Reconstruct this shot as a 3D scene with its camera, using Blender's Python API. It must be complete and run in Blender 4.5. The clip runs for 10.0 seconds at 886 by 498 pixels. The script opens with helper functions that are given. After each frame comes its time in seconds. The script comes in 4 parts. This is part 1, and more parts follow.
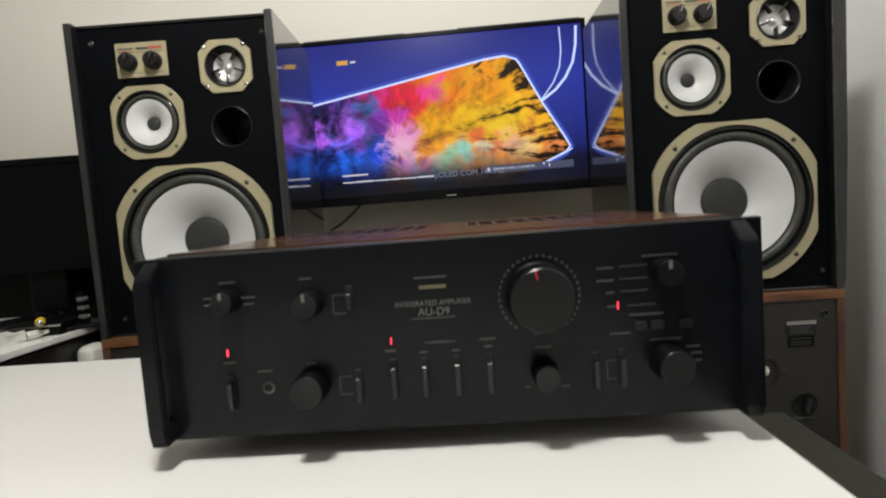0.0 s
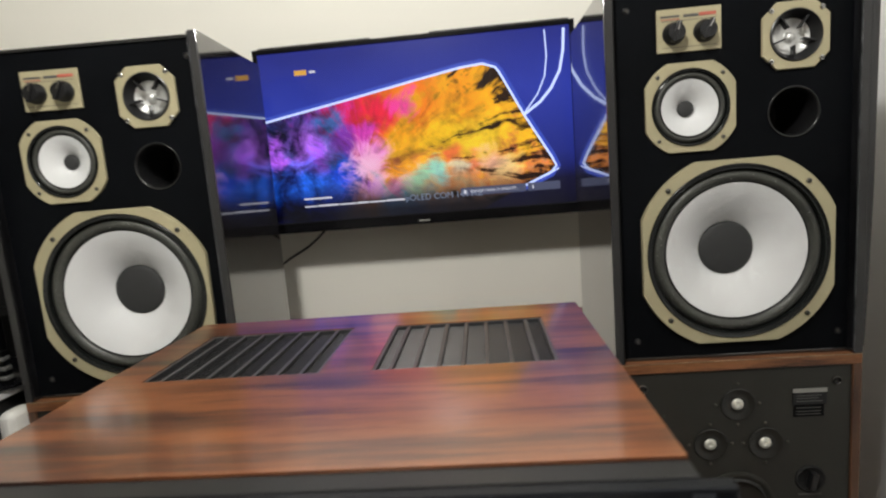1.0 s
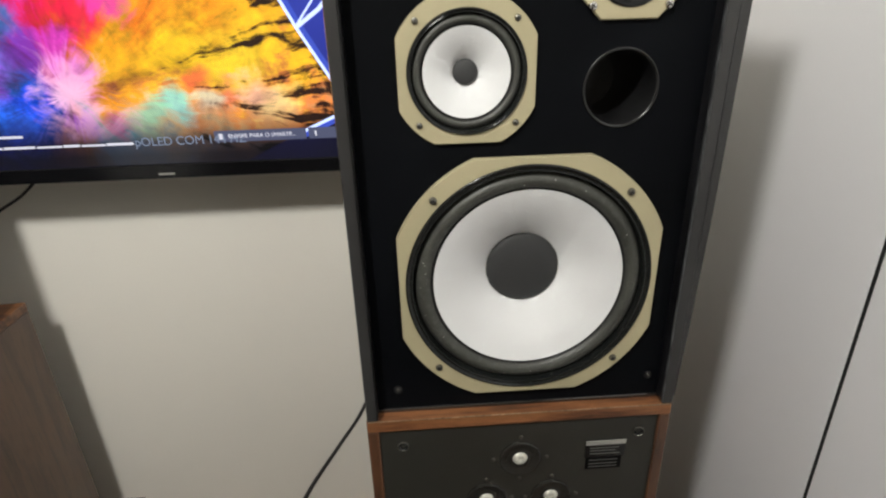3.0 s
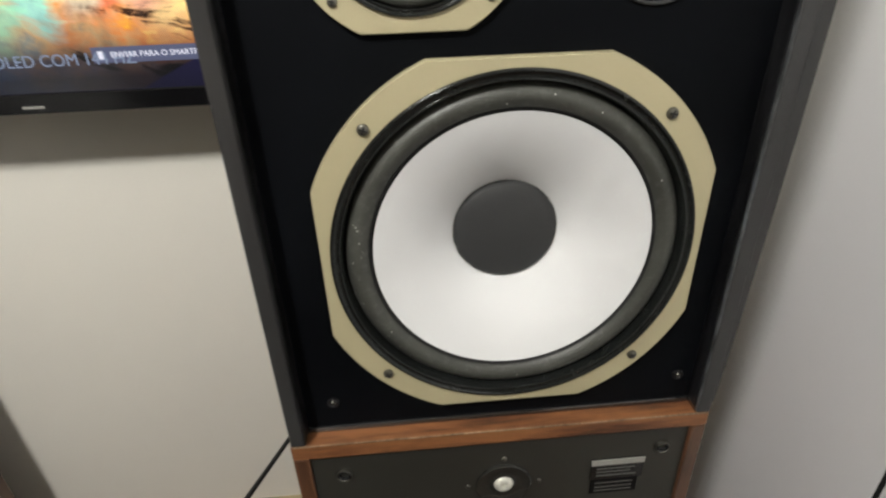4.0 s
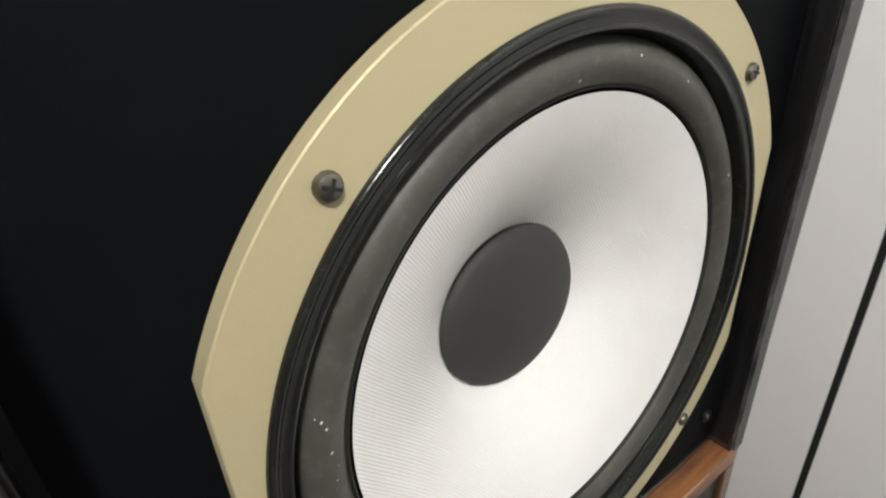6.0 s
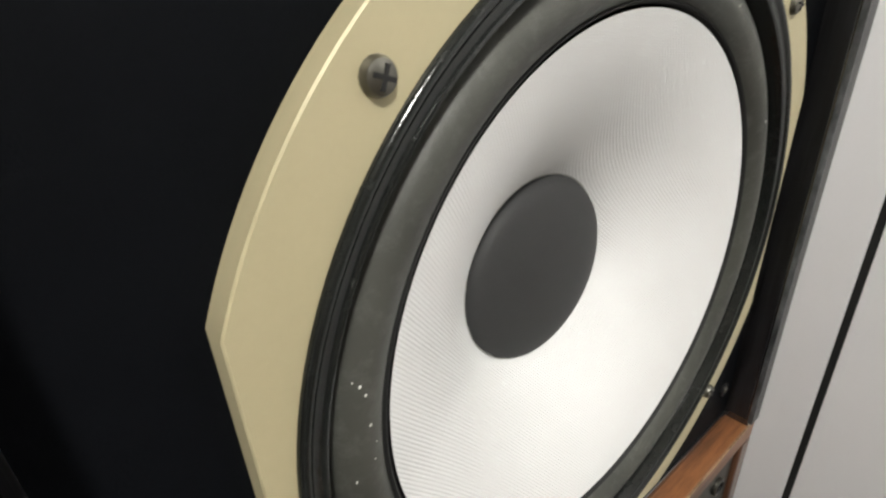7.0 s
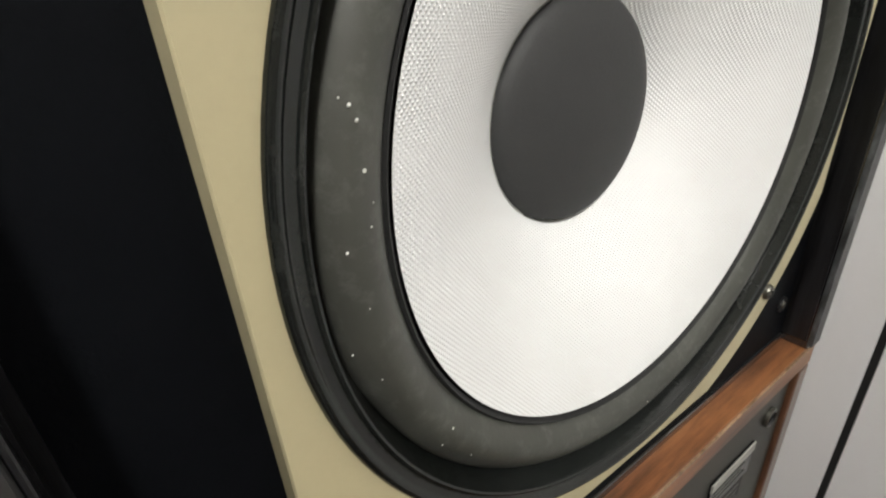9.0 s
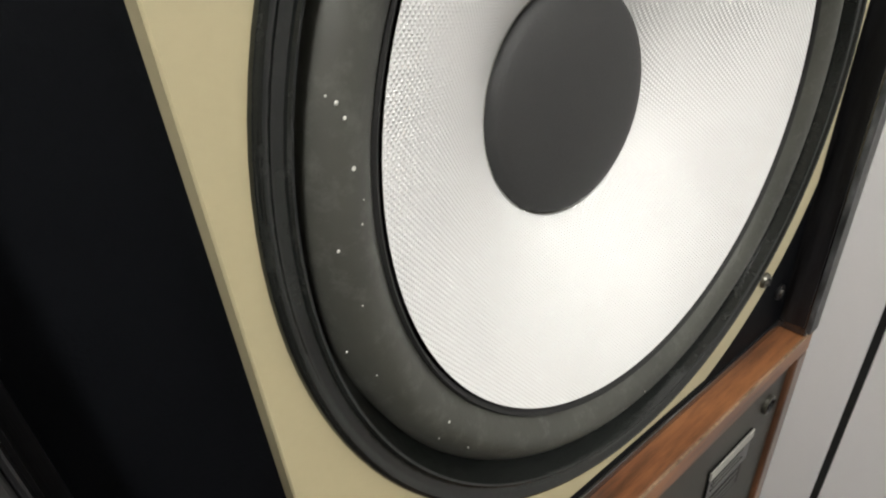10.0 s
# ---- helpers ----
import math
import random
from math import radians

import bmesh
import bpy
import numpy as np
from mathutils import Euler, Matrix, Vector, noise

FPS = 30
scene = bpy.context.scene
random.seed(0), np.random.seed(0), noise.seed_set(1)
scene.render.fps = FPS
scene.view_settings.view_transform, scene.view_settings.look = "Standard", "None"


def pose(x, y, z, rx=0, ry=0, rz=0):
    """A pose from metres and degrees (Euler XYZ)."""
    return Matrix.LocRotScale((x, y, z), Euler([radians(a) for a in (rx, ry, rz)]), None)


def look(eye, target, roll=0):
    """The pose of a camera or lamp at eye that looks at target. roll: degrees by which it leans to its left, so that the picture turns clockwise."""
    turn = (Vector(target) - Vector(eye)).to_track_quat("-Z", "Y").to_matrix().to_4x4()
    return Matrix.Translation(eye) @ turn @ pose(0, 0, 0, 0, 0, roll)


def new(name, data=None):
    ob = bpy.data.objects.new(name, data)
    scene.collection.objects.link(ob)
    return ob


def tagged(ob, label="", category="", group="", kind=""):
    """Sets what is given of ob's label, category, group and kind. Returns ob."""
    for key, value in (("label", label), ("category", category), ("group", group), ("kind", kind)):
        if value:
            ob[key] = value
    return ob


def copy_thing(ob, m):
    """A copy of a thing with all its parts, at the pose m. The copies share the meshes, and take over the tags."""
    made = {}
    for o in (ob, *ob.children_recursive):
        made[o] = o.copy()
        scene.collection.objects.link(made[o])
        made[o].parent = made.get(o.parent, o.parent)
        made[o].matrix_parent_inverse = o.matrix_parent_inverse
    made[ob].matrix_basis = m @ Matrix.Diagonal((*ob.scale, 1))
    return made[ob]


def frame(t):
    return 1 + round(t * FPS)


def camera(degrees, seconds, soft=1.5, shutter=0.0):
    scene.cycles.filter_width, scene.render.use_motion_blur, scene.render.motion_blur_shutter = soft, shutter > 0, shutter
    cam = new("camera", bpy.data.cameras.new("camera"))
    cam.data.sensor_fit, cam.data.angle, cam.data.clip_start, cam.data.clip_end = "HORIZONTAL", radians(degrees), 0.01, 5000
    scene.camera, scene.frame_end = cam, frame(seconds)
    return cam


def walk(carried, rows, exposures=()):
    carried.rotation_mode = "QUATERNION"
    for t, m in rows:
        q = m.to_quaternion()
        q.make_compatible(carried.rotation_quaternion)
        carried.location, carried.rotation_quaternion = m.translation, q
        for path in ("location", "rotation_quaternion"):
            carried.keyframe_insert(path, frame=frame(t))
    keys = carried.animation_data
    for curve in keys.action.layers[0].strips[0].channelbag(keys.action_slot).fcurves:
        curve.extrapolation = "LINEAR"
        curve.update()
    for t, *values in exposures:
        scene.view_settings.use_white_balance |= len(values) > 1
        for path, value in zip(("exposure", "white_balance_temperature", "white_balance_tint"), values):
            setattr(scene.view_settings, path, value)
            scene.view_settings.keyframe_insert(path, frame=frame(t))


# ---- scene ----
cam = camera(79.2, 10.0, soft=2.1, shutter=0.4)
PATH = [
    (0, (0.06, 0.033, 0.932), (-0.041, 2.025, 0.781), -4.3),
    (0.3, (0.076, 0.057, 0.971), (-0.029, 2.048, 0.802), -3.7),
    (0.5, (0.097, 0.089, 0.999), (-0.027, 2.079, 0.842), -4.1),
    (1, (0.155, 0.18, 1.066), (0.001, 2.154, 0.788), -4.7),
    (1.5, (0.258, 0.233, 1.141), (0.144, 2.15, 0.582), -2.0),
    (2, (0.363, 0.285, 1.173), (0.334, 2.171, 0.51), -1.1),
    (2.5, (0.414, 0.412, 1.192), (0.453, 2.277, 0.468), -1.3),
    (3, (0.434, 0.513, 1.185), (0.519, 2.349, 0.397), -1.8),
    (3.2, (0.442, 0.54, 1.171), (0.526, 2.366, 0.36), -2.2),
    (4.3, (0.483, 0.755, 1.094), (0.64, 2.498, 0.126), -2.0),
    (4.5, (0.465, 0.789, 1.09), (0.712, 2.528, 0.133), -1.9),
    (5, (0.426, 0.862, 1.075), (0.939, 2.546, 0.124), -1.9),
    (5.2, (0.416, 0.882, 1.072), (1.042, 2.524, 0.116), -1.9),
    (6.3, (0.396, 0.942, 1.044), (1.508, 2.348, 0.158), -3.8),
    (6.5, (0.394, 0.948, 1.037), (1.52, 2.337, 0.14), -3.7),
    (7, (0.389, 0.959, 1.026), (1.518, 2.344, 0.127), -3.1),
    (7.3, (0.384, 0.968, 1.015), (1.473, 2.366, 0.089), -2.7),
    (7.5, (0.381, 0.969, 0.998), (1.457, 2.381, 0.076), -3.0),
    (8, (0.386, 0.964, 0.964), (1.424, 2.396, 0.03), -3.5),
    (8.5, (0.387, 0.962, 0.959), (1.42, 2.397, 0.025), -3.6),
    (9, (0.39, 0.961, 0.959), (1.426, 2.396, 0.027), -3.8),
    (9.5, (0.391, 0.961, 0.96), (1.425, 2.39, 0.018), -4.1),
    (10, (0.392, 0.96, 0.96), (1.413, 2.385, -0.002), -4.7),
]
EXPOSURES = [(0, -0.34), (1.0, -0.20), (2.0, 0.03), (3.0, 0.11), (4.5, 0.36), (5.0, 0.42), (7.0, 0.47), (10.0, 0.50)]
walk(cam, [(t, look(eye, target, roll)) for t, eye, target, roll in PATH], EXPOSURES)

# world, lamp and exposure
FLOOR_Z = 0.0
world = bpy.data.worlds.new("night_room")
world.use_nodes = True
scene.world = world
world.node_tree.nodes["Background"].inputs[0].default_value = (0.6, 0.62, 0.66, 1)
world.node_tree.nodes["Background"].inputs[1].default_value = 0.006

LAMP = (-0.06, 0.16, 2.07)
lamp_data = bpy.data.lights.new("pendant_bulb", "POINT")
lamp_data.shadow_soft_size, lamp_data.energy = 0.08, 68
lamp_data.color = (1.0, 0.985, 0.935)
lamp = new("pendant_bulb", lamp_data)
lamp.matrix_world = pose(*LAMP)


# ---------------------------------------------------------------- materials
def nodes_of(name):
    m = bpy.data.materials.new(name)
    m.use_nodes = True
    nt = m.node_tree
    return m, nt, nt.nodes["Principled BSDF"]


def coords(nt, scale=(1, 1, 1)):
    tc = nt.nodes.new("ShaderNodeTexCoord")
    mp = nt.nodes.new("ShaderNodeMapping")
    mp.inputs["Scale"].default_value = scale
    nt.links.new(tc.outputs["Object"], mp.inputs["Vector"])
    return mp.outputs["Vector"]


def tex_noise(nt, vec, scale, detail=4, rough=0.55):
    n = nt.nodes.new("ShaderNodeTexNoise")
    n.inputs["Scale"].default_value = scale
    n.inputs["Detail"].default_value = detail
    n.inputs["Roughness"].default_value = rough
    nt.links.new(vec, n.inputs["Vector"])
    return n.outputs["Fac"]


def ramp(nt, fac, stops):
    r = nt.nodes.new("ShaderNodeValToRGB")
    e = r.color_ramp.elements
    while len(e) < len(stops):
        e.new(0.5)
    for el, (p, c) in zip(e, stops):
        el.position = p
        el.color = (*c, 1) if len(c) == 3 else c
    nt.links.new(fac, r.inputs["Fac"])
    return r.outputs["Color"]


def mix(nt, fac, a, b, mode="MIX"):
    m = nt.nodes.new("ShaderNodeMix")
    m.data_type, m.blend_type = "RGBA", mode
    for sock, v in ((m.inputs["Factor"], fac), (m.inputs["A"], a), (m.inputs["B"], b)):
        if isinstance(v, (int, float)):
            sock.default_value = v
        elif isinstance(v, tuple):
            sock.default_value = (*v, 1)
        else:
            nt.links.new(v, sock)
    return m.outputs["Result"]


def calc(nt, op, a, b=0.0, c=None, clamp=False):
    m = nt.nodes.new("ShaderNodeMath")
    m.operation, m.use_clamp = op, clamp
    for i, v in enumerate((a, b) if c is None else (a, b, c)):
        if isinstance(v, (int, float)):
            m.inputs[i].default_value = v
        else:
            nt.links.new(v, m.inputs[i])
    return m.outputs[0]


def bump(nt, bsdf, height, strength, dist):
    b = nt.nodes.new("ShaderNodeBump")
    b.inputs["Strength"].default_value = strength
    b.inputs["Distance"].default_value = dist
    nt.links.new(height, b.inputs["Height"])
    nt.links.new(b.outputs["Normal"], bsdf.inputs["Normal"])


def plain(name, col, rough=0.5, metal=0.0, vary=0.12, big=6.0, fine=180.0, relief=0.15, dist=0.0004, coat=0.0,
          spec=0.5, stretch=(1, 1, 1)):
    """A surface of one colour with wear at two scales."""
    m, nt, b = nodes_of(name)
    v = coords(nt, stretch)
    n1, n2 = tex_noise(nt, v, big), tex_noise(nt, v, fine, 3)
    lo, hi = tuple(c * (1 - vary) for c in col), tuple(min(1, c * (1 + vary)) for c in col)
    c1 = ramp(nt, n1, [(0.3, lo), (0.7, hi)])
    c2 = ramp(nt, n2, [(0.3, (1 - vary * 0.6,) * 3), (0.7, (1, 1, 1))])
    nt.links.new(mix(nt, 1.0, c1, c2, "MULTIPLY"), b.inputs["Base Color"])
    r = calc(nt, "MULTIPLY_ADD", n1, rough * 0.35, rough * 0.82)
    nt.links.new(r, b.inputs["Roughness"])
    b.inputs["Metallic"].default_value = metal
    b.inputs["Specular IOR Level"].default_value = spec
    b.inputs["Coat Weight"].default_value = coat
    b.inputs["Coat Roughness"].default_value = 0.06
    bump(nt, b, n2, relief, dist)
    return m


def timber(name, dark, mid, light, rough, stretch, coat=0.0, streak=9.0):
    m, nt, b = nodes_of(name)
    v = coords(nt, stretch)
    n1 = tex_noise(nt, v, streak, 5, 0.6)
    n2 = tex_noise(nt, v, streak * 6, 4, 0.7)
    n3 = tex_noise(nt, coords(nt), 3.5, 2)
    f = calc(nt, "ADD", calc(nt, "MULTIPLY", n1, 0.72), calc(nt, "MULTIPLY", n2, 0.28))
    f = calc(nt, "ADD", f, calc(nt, "MULTIPLY_ADD", n3, 0.16, -0.08))
    col = ramp(nt, f, [(0.36, dark), (0.46, mid), (0.56, light), (0.66, mid), (0.74, dark)])
    nt.links.new(col, b.inputs["Base Color"])
    nt.links.new(calc(nt, "MULTIPLY_ADD", n2, 0.2, rough - 0.1), b.inputs["Roughness"])
    b.inputs["Coat Weight"].default_value = coat
    b.inputs["Coat Roughness"].default_value = 0.12
    bump(nt, b, n2, 0.12, 0.0004)
    return m


def specked(name, col, rough, speck=0.12, cell=140.0, haze=0.5):
    """Dark rubber or doped cloth with a few pale dust specks on it."""
    m, nt, b = nodes_of(name)
    v = coords(nt)
    n1, n2 = tex_noise(nt, v, 24), tex_noise(nt, v, 420, 3)
    base = ramp(nt, n1, [(0.3, tuple(c * 0.75 for c in col)), (0.7, tuple(c * 1.3 for c in col))])
    vor = nt.nodes.new("ShaderNodeTexVoronoi")
    vor.inputs["Scale"].default_value = cell
    nt.links.new(v, vor.inputs["Vector"])
    spot = calc(nt, "LESS_THAN", vor.outputs["Distance"], speck)
    sep = nt.nodes.new("ShaderNodeSeparateColor")
    nt.links.new(vor.outputs["Color"], sep.inputs[0])
    rare = calc(nt, "GREATER_THAN", sep.outputs[0], 0.80)
    dust = ramp(nt, tex_noise(nt, v, 150, 6, 0.7), [(0.52, (0, 0, 0)), (0.78, (haze, haze, haze))])
    grey = mix(nt, dust, base, (0.16, 0.165, 0.15))
    nt.links.new(mix(nt, calc(nt, "MULTIPLY", spot, rare), grey, (0.62, 0.62, 0.58)), b.inputs["Base Color"])
    nt.links.new(calc(nt, "MULTIPLY_ADD", n1, 0.2, rough - 0.1), b.inputs["Roughness"])
    bump(nt, b, n2, 0.25, 0.0003)
    return m


def woven(name, col):
    """White doped cloth of a cone, with its fine weave."""
    m, nt, b = nodes_of(name)
    tc = nt.nodes.new("ShaderNodeTexCoord")
    mp = nt.nodes.new("ShaderNodeMapping")
    mp.inputs["Rotation"].default_value = (0, radians(38), 0)
    nt.links.new(tc.outputs["Object"], mp.inputs["Vector"])
    hs = []
    for axis in ("X", "Z"):
        w = nt.nodes.new("ShaderNodeTexWave")
        w.bands_direction = axis
        w.inputs["Scale"].default_value = 250
        w.inputs["Distortion"].default_value = 0.4
        nt.links.new(mp.outputs["Vector"], w.inputs["Vector"])
        hs.append(w.outputs["Fac"])
    weave = calc(nt, "MULTIPLY", *hs)
    v = coords(nt)
    worn = tex_noise(nt, v, 45, 4)
    patch = ramp(nt, calc(nt, "ADD", calc(nt, "MULTIPLY", worn, 0.35), calc(nt, "MULTIPLY", tex_noise(nt, v, 13, 3), 0.65)), [(0.40, (0.30,) * 3), (0.58, (1, 1, 1))])
    h = calc(nt, "MULTIPLY", weave, patch)
    tone = ramp(nt, tex_noise(nt, v, 8, 3), [(0.3, tuple(c * 0.985 for c in col)), (0.7, col)])
    nt.links.new(mix(nt, calc(nt, "MULTIPLY", calc(nt, "SUBTRACT", 1.0, weave), 0.035), tone, (0.5, 0.5, 0.5)), b.inputs["Base Color"])
    b.inputs["Roughness"].default_value = 0.62
    b.inputs["Specular IOR Level"].default_value = 0.35
    bump(nt, b, h, 0.62, 0.0008)
    return m


def glow(name, col, power):
    m, nt, b = nodes_of(name)
    b.inputs["Base Color"].default_value = (*[c * 0.05 for c in col], 1)
    b.inputs["Emission Color"].default_value = (*col, 1)
    b.inputs["Emission Strength"].default_value = power
    b.inputs["Roughness"].default_value = 0.25
    return m


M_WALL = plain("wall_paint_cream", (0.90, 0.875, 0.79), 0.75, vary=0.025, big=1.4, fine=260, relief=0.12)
# ceiling and side walls are out of view; darker colours hold back bounced fill
M_CEIL = plain("unseen_ceiling_low_bounce", (0.55, 0.54, 0.51), 0.8, vary=0.03)
M_UNSEENWALL = plain("unseen_wall_low_bounce", (0.42, 0.40, 0.35), 0.75, vary=0.04, big=1.4, fine=260, relief=0.12)
M_DOOR = plain("wardrobe_laminate", (0.86, 0.86, 0.875), 0.32, vary=0.02, big=2.0, fine=300, relief=0.04)
M_FLOOR = timber("floor_boards_brown", (0.04, 0.022, 0.012), (0.09, 0.05, 0.028), (0.15, 0.085, 0.045), 0.45, (1, 9, 9), streak=3)
M_BASE = plain("baseboard_beige", (0.52, 0.43, 0.26), 0.45, vary=0.08)
M_TABLE = plain("table_white_laminate", (0.74, 0.735, 0.72), 0.34, vary=0.02, big=3, fine=350, relief=0.03)
M_VINYL = plain("black_vinyl", (0.016, 0.016, 0.017), 0.09, vary=0.3, fine=500, relief=0.02, dist=0.0001, coat=1.0, spec=0.8)
M_VINYL.node_tree.nodes["Principled BSDF"].inputs["Coat IOR"].default_value = 1.75
M_EDGE = plain("charcoal_edge_strip", (0.027, 0.0265, 0.0265), 0.42, vary=0.3, fine=300, stretch=(6, 6, 1), relief=0.2)
M_BAFFLE = plain("black_baffle_paint", (0.0026, 0.0031, 0.0042), 0.6, vary=0.35, fine=900, relief=0.4, dist=0.0003, spec=0.06)
M_LINING = plain("worn_black_lining", (0.011, 0.011, 0.0125), 0.3, vary=0.75, big=30, fine=140, stretch=(1, 6, 0.35), relief=0.3)
M_GOLD = plain("champagne_painted_metal", (0.42, 0.375, 0.235), 0.46, metal=0.12, vary=0.04, fine=600, relief=0.06)
M_GASKET = specked("gloss_black_gasket", (0.0085, 0.0095, 0.009), 0.15, 0.05, 75, 0.08)
M_GASKET.node_tree.nodes["Principled BSDF"].inputs["Specular IOR Level"].default_value = 0.42
M_SURROUND = specked("doped_cloth_surround", (0.041, 0.042, 0.036), 0.50, 0.075, 120, 0.34)
M_CONE = woven("white_woven_cone", (0.76, 0.765, 0.765))
M_GLUE = plain("dried_glue", (0.34, 0.34, 0.32), 0.5, vary=0.35, big=90, fine=300)
M_WORN = plain("scuffed_edge", (0.085, 0.088, 0.092), 0.35, vary=0.9, big=70, fine=240, stretch=(1, 1, 0.5))
M_WORNWOOD = plain("rubbed_veneer_edge", (0.26, 0.17, 0.105), 0.4, vary=0.6, big=60, fine=240)
M_FLECK = plain("pale_dust", (0.72, 0.72, 0.68), 0.8, vary=0.1)
M_CAP = plain("grey_cloth_cap", (0.025, 0.0255, 0.026), 0.7, vary=0.12, fine=900, relief=0.5, dist=0.0002)
M_BLACK = plain("black_plastic", (0.009, 0.009, 0.010), 0.32, vary=0.25, fine=400, relief=0.1)
M_PORT = plain("gloss_black_port", (0.011, 0.011, 0.0115), 0.22, vary=0.2, fine=300, relief=0.03, spec=0.5)
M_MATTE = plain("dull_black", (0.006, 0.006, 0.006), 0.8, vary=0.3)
M_STEEL = plain("bright_steel", (0.62, 0.61, 0.58), 0.22, metal=1.0, vary=0.1, fine=300)
M_SCREW = plain("dark_steel_screw", (0.16, 0.155, 0.135), 0.35, metal=0.9, vary=0.2, fine=500)
M_SILVER = plain("aluminium_dish", (0.80, 0.80, 0.78), 0.38, metal=0.7, vary=0.1, fine=240)
M_DOME = plain("dull_silver_dome", (0.80, 0.79, 0.70), 0.5, metal=0.35, vary=0.25, big=160, fine=400, relief=0.3)
M_ROSE = timber("rosewood_veneer", (0.017, 0.008, 0.006), (0.092, 0.030, 0.013), (0.205, 0.068, 0.022), 0.36, (0.55, 7.5, 7.5), coat=1.0, streak=5)
M_ROSE.node_tree.nodes["Principled BSDF"].inputs["Coat IOR"].default_value = 1.55
M_WALNUT = timber("walnut_veneer", (0.04, 0.019, 0.011), (0.072, 0.033, 0.018), (0.105, 0.048, 0.024), 0.32, (7, 7, 0.8), coat=0.35, streak=7)
M_WALNUTX = timber("walnut_veneer_long", (0.045, 0.02, 0.011), (0.145, 0.057, 0.024), (0.245, 0.102, 0.040), 0.38, (0.8, 7, 7), streak=7)
M_GREYPANEL = plain("dark_grey_panel", (0.0225, 0.022, 0.0175), 0.5, vary=0.12, big=10, fine=500, relief=0.25)
M_FLANGE = plain("dark_flange", (0.021, 0.0205, 0.018), 0.24, vary=0.12, fine=400, relief=0.1)
M_AMPFACE = plain("black_brushed_faceplate", (0.0072, 0.0082, 0.0105), 0.26, vary=0.25, fine=160, stretch=(0.2, 4, 6), relief=0.06, spec=0.2)
M_PRINT = plain("pale_print", (0.30, 0.295, 0.27), 0.5)
M_FACEPRINT = plain("faded_print", (0.17, 0.17, 0.155), 0.5)
M_KNOB = plain("black_knob", (0.0065, 0.007, 0.008), 0.28, vary=0.2, fine=500, relief=0.05, spec=0.3)
M_DARK = plain("deep_black_plastic", (0.0025, 0.0025, 0.003), 0.45, vary=0.2, spec=0.12)
M_DIMPRINT = plain("dim_print", (0.085, 0.085, 0.08), 0.5)
M_GOLDPRINT = plain("gold_print", (0.22, 0.19, 0.11), 0.4, metal=0.4)
M_RED = glow("red_light", (1.0, 0.04, 0.07), 3.5)
M_REDLINE = plain("red_pointer_paint", (0.62, 0.03, 0.03), 0.4)
M_REDPRINT = plain("red_print", (0.5, 0.12, 0.08), 0.5)
M_TVBEZEL = plain("gloss_black_bezel", (0.005, 0.005, 0.006), 0.2, vary=0.2, fine=300, relief=0.02, spec=0.25)
M_YELLOW = plain("yellow_plug", (0.75, 0.5, 0.02), 0.4)
M_WHITEP = plain("white_plastic", (0.68, 0.67, 0.63), 0.4, vary=0.05)
M_DULLW = plain("dull_white_plastic", (0.13, 0.13, 0.125), 0.5)
M_SLAT = plain("vent_slat_black", (0.012, 0.012, 0.013), 0.34, vary=0.2, spec=0.30)
M_RIB = plain("vent_rib_grey", (0.055, 0.056, 0.058), 0.45, metal=0.3, vary=0.15)


# ---------------------------------------------------------------- mesh helpers
def finish(bm, name, material, smooth=35):
    bmesh.ops.recalc_face_normals(bm, faces=bm.faces[:])
    me = bpy.data.meshes.new(name)
    bm.to_mesh(me)
    bm.free()
    me.materials.append(material)
    if smooth:
        me.shade_smooth()
        me.set_sharp_from_angle(angle=radians(smooth))
    return me


def part(name, bm, material, parent, label="", at=None, smooth=20):
    me = bm if isinstance(bm, bpy.types.Mesh) else finish(bm, name, material, smooth)
    ob = new(name, me)
    ob.parent = parent
    if at is not None:
        ob.matrix_basis = at
    if label:
        tagged(ob, label)
    return ob


def solid(name, bm, material, label, category, kind="", group="", at=None, smooth=20):
    ob = new(name, finish(bm, name, material, smooth))
    if at is not None:
        ob.matrix_basis = at
    return tagged(ob, label, category, group, kind)


def thing(name, label, category, at, group=""):
    ob = new(name)
    ob.empty_display_size = 0.05
    ob.matrix_basis = at
    return tagged(ob, label, category, group)


def box(x0, x1, y0, y1, z0, z1, bevel=0.0, seg=2, bm=None):
    own = bmesh.new()
    bmesh.ops.create_cube(own, size=1.0)
    for v in own.verts:
        v.co = Vector((x0 if v.co.x < 0 else x1, y0 if v.co.y < 0 else y1, z0 if v.co.z < 0 else z1))
    if bevel:
        bmesh.ops.bevel(own, geom=own.edges[:], offset=bevel, segments=seg, affect="EDGES", profile=0.5)
    if bm is None:
        return own
    me = bpy.data.meshes.new("t")
    own.to_mesh(me)
    own.free()
    bm.from_mesh(me)
    bpy.data.meshes.remove(me)
    return bm


def lathe(profile, n=64, cx=0.0, cz=0.0, bm=None):
    """Turns (radius, y) pairs about the y axis through (cx, cz)."""
    bm = bm or bmesh.new()
    rings = []
    for r, y in profile:
        if r < 1e-6:
            rings.append([bm.verts.new((cx, y, cz))])
        else:
            rings.append([bm.verts.new((cx + r * math.cos(2 * math.pi * i / n), y, cz + r * math.sin(2 * math.pi * i / n))) for i in range(n)])
    for a, b in zip(rings, rings[1:]):
        for i in range(n):
            j = (i + 1) % n
            q = [a[i % len(a)], a[j % len(a)], b[j % len(b)], b[i % len(b)]]
            q = list(dict.fromkeys(q))
            if len(q) > 2:
                bm.faces.new(q)
    return bm


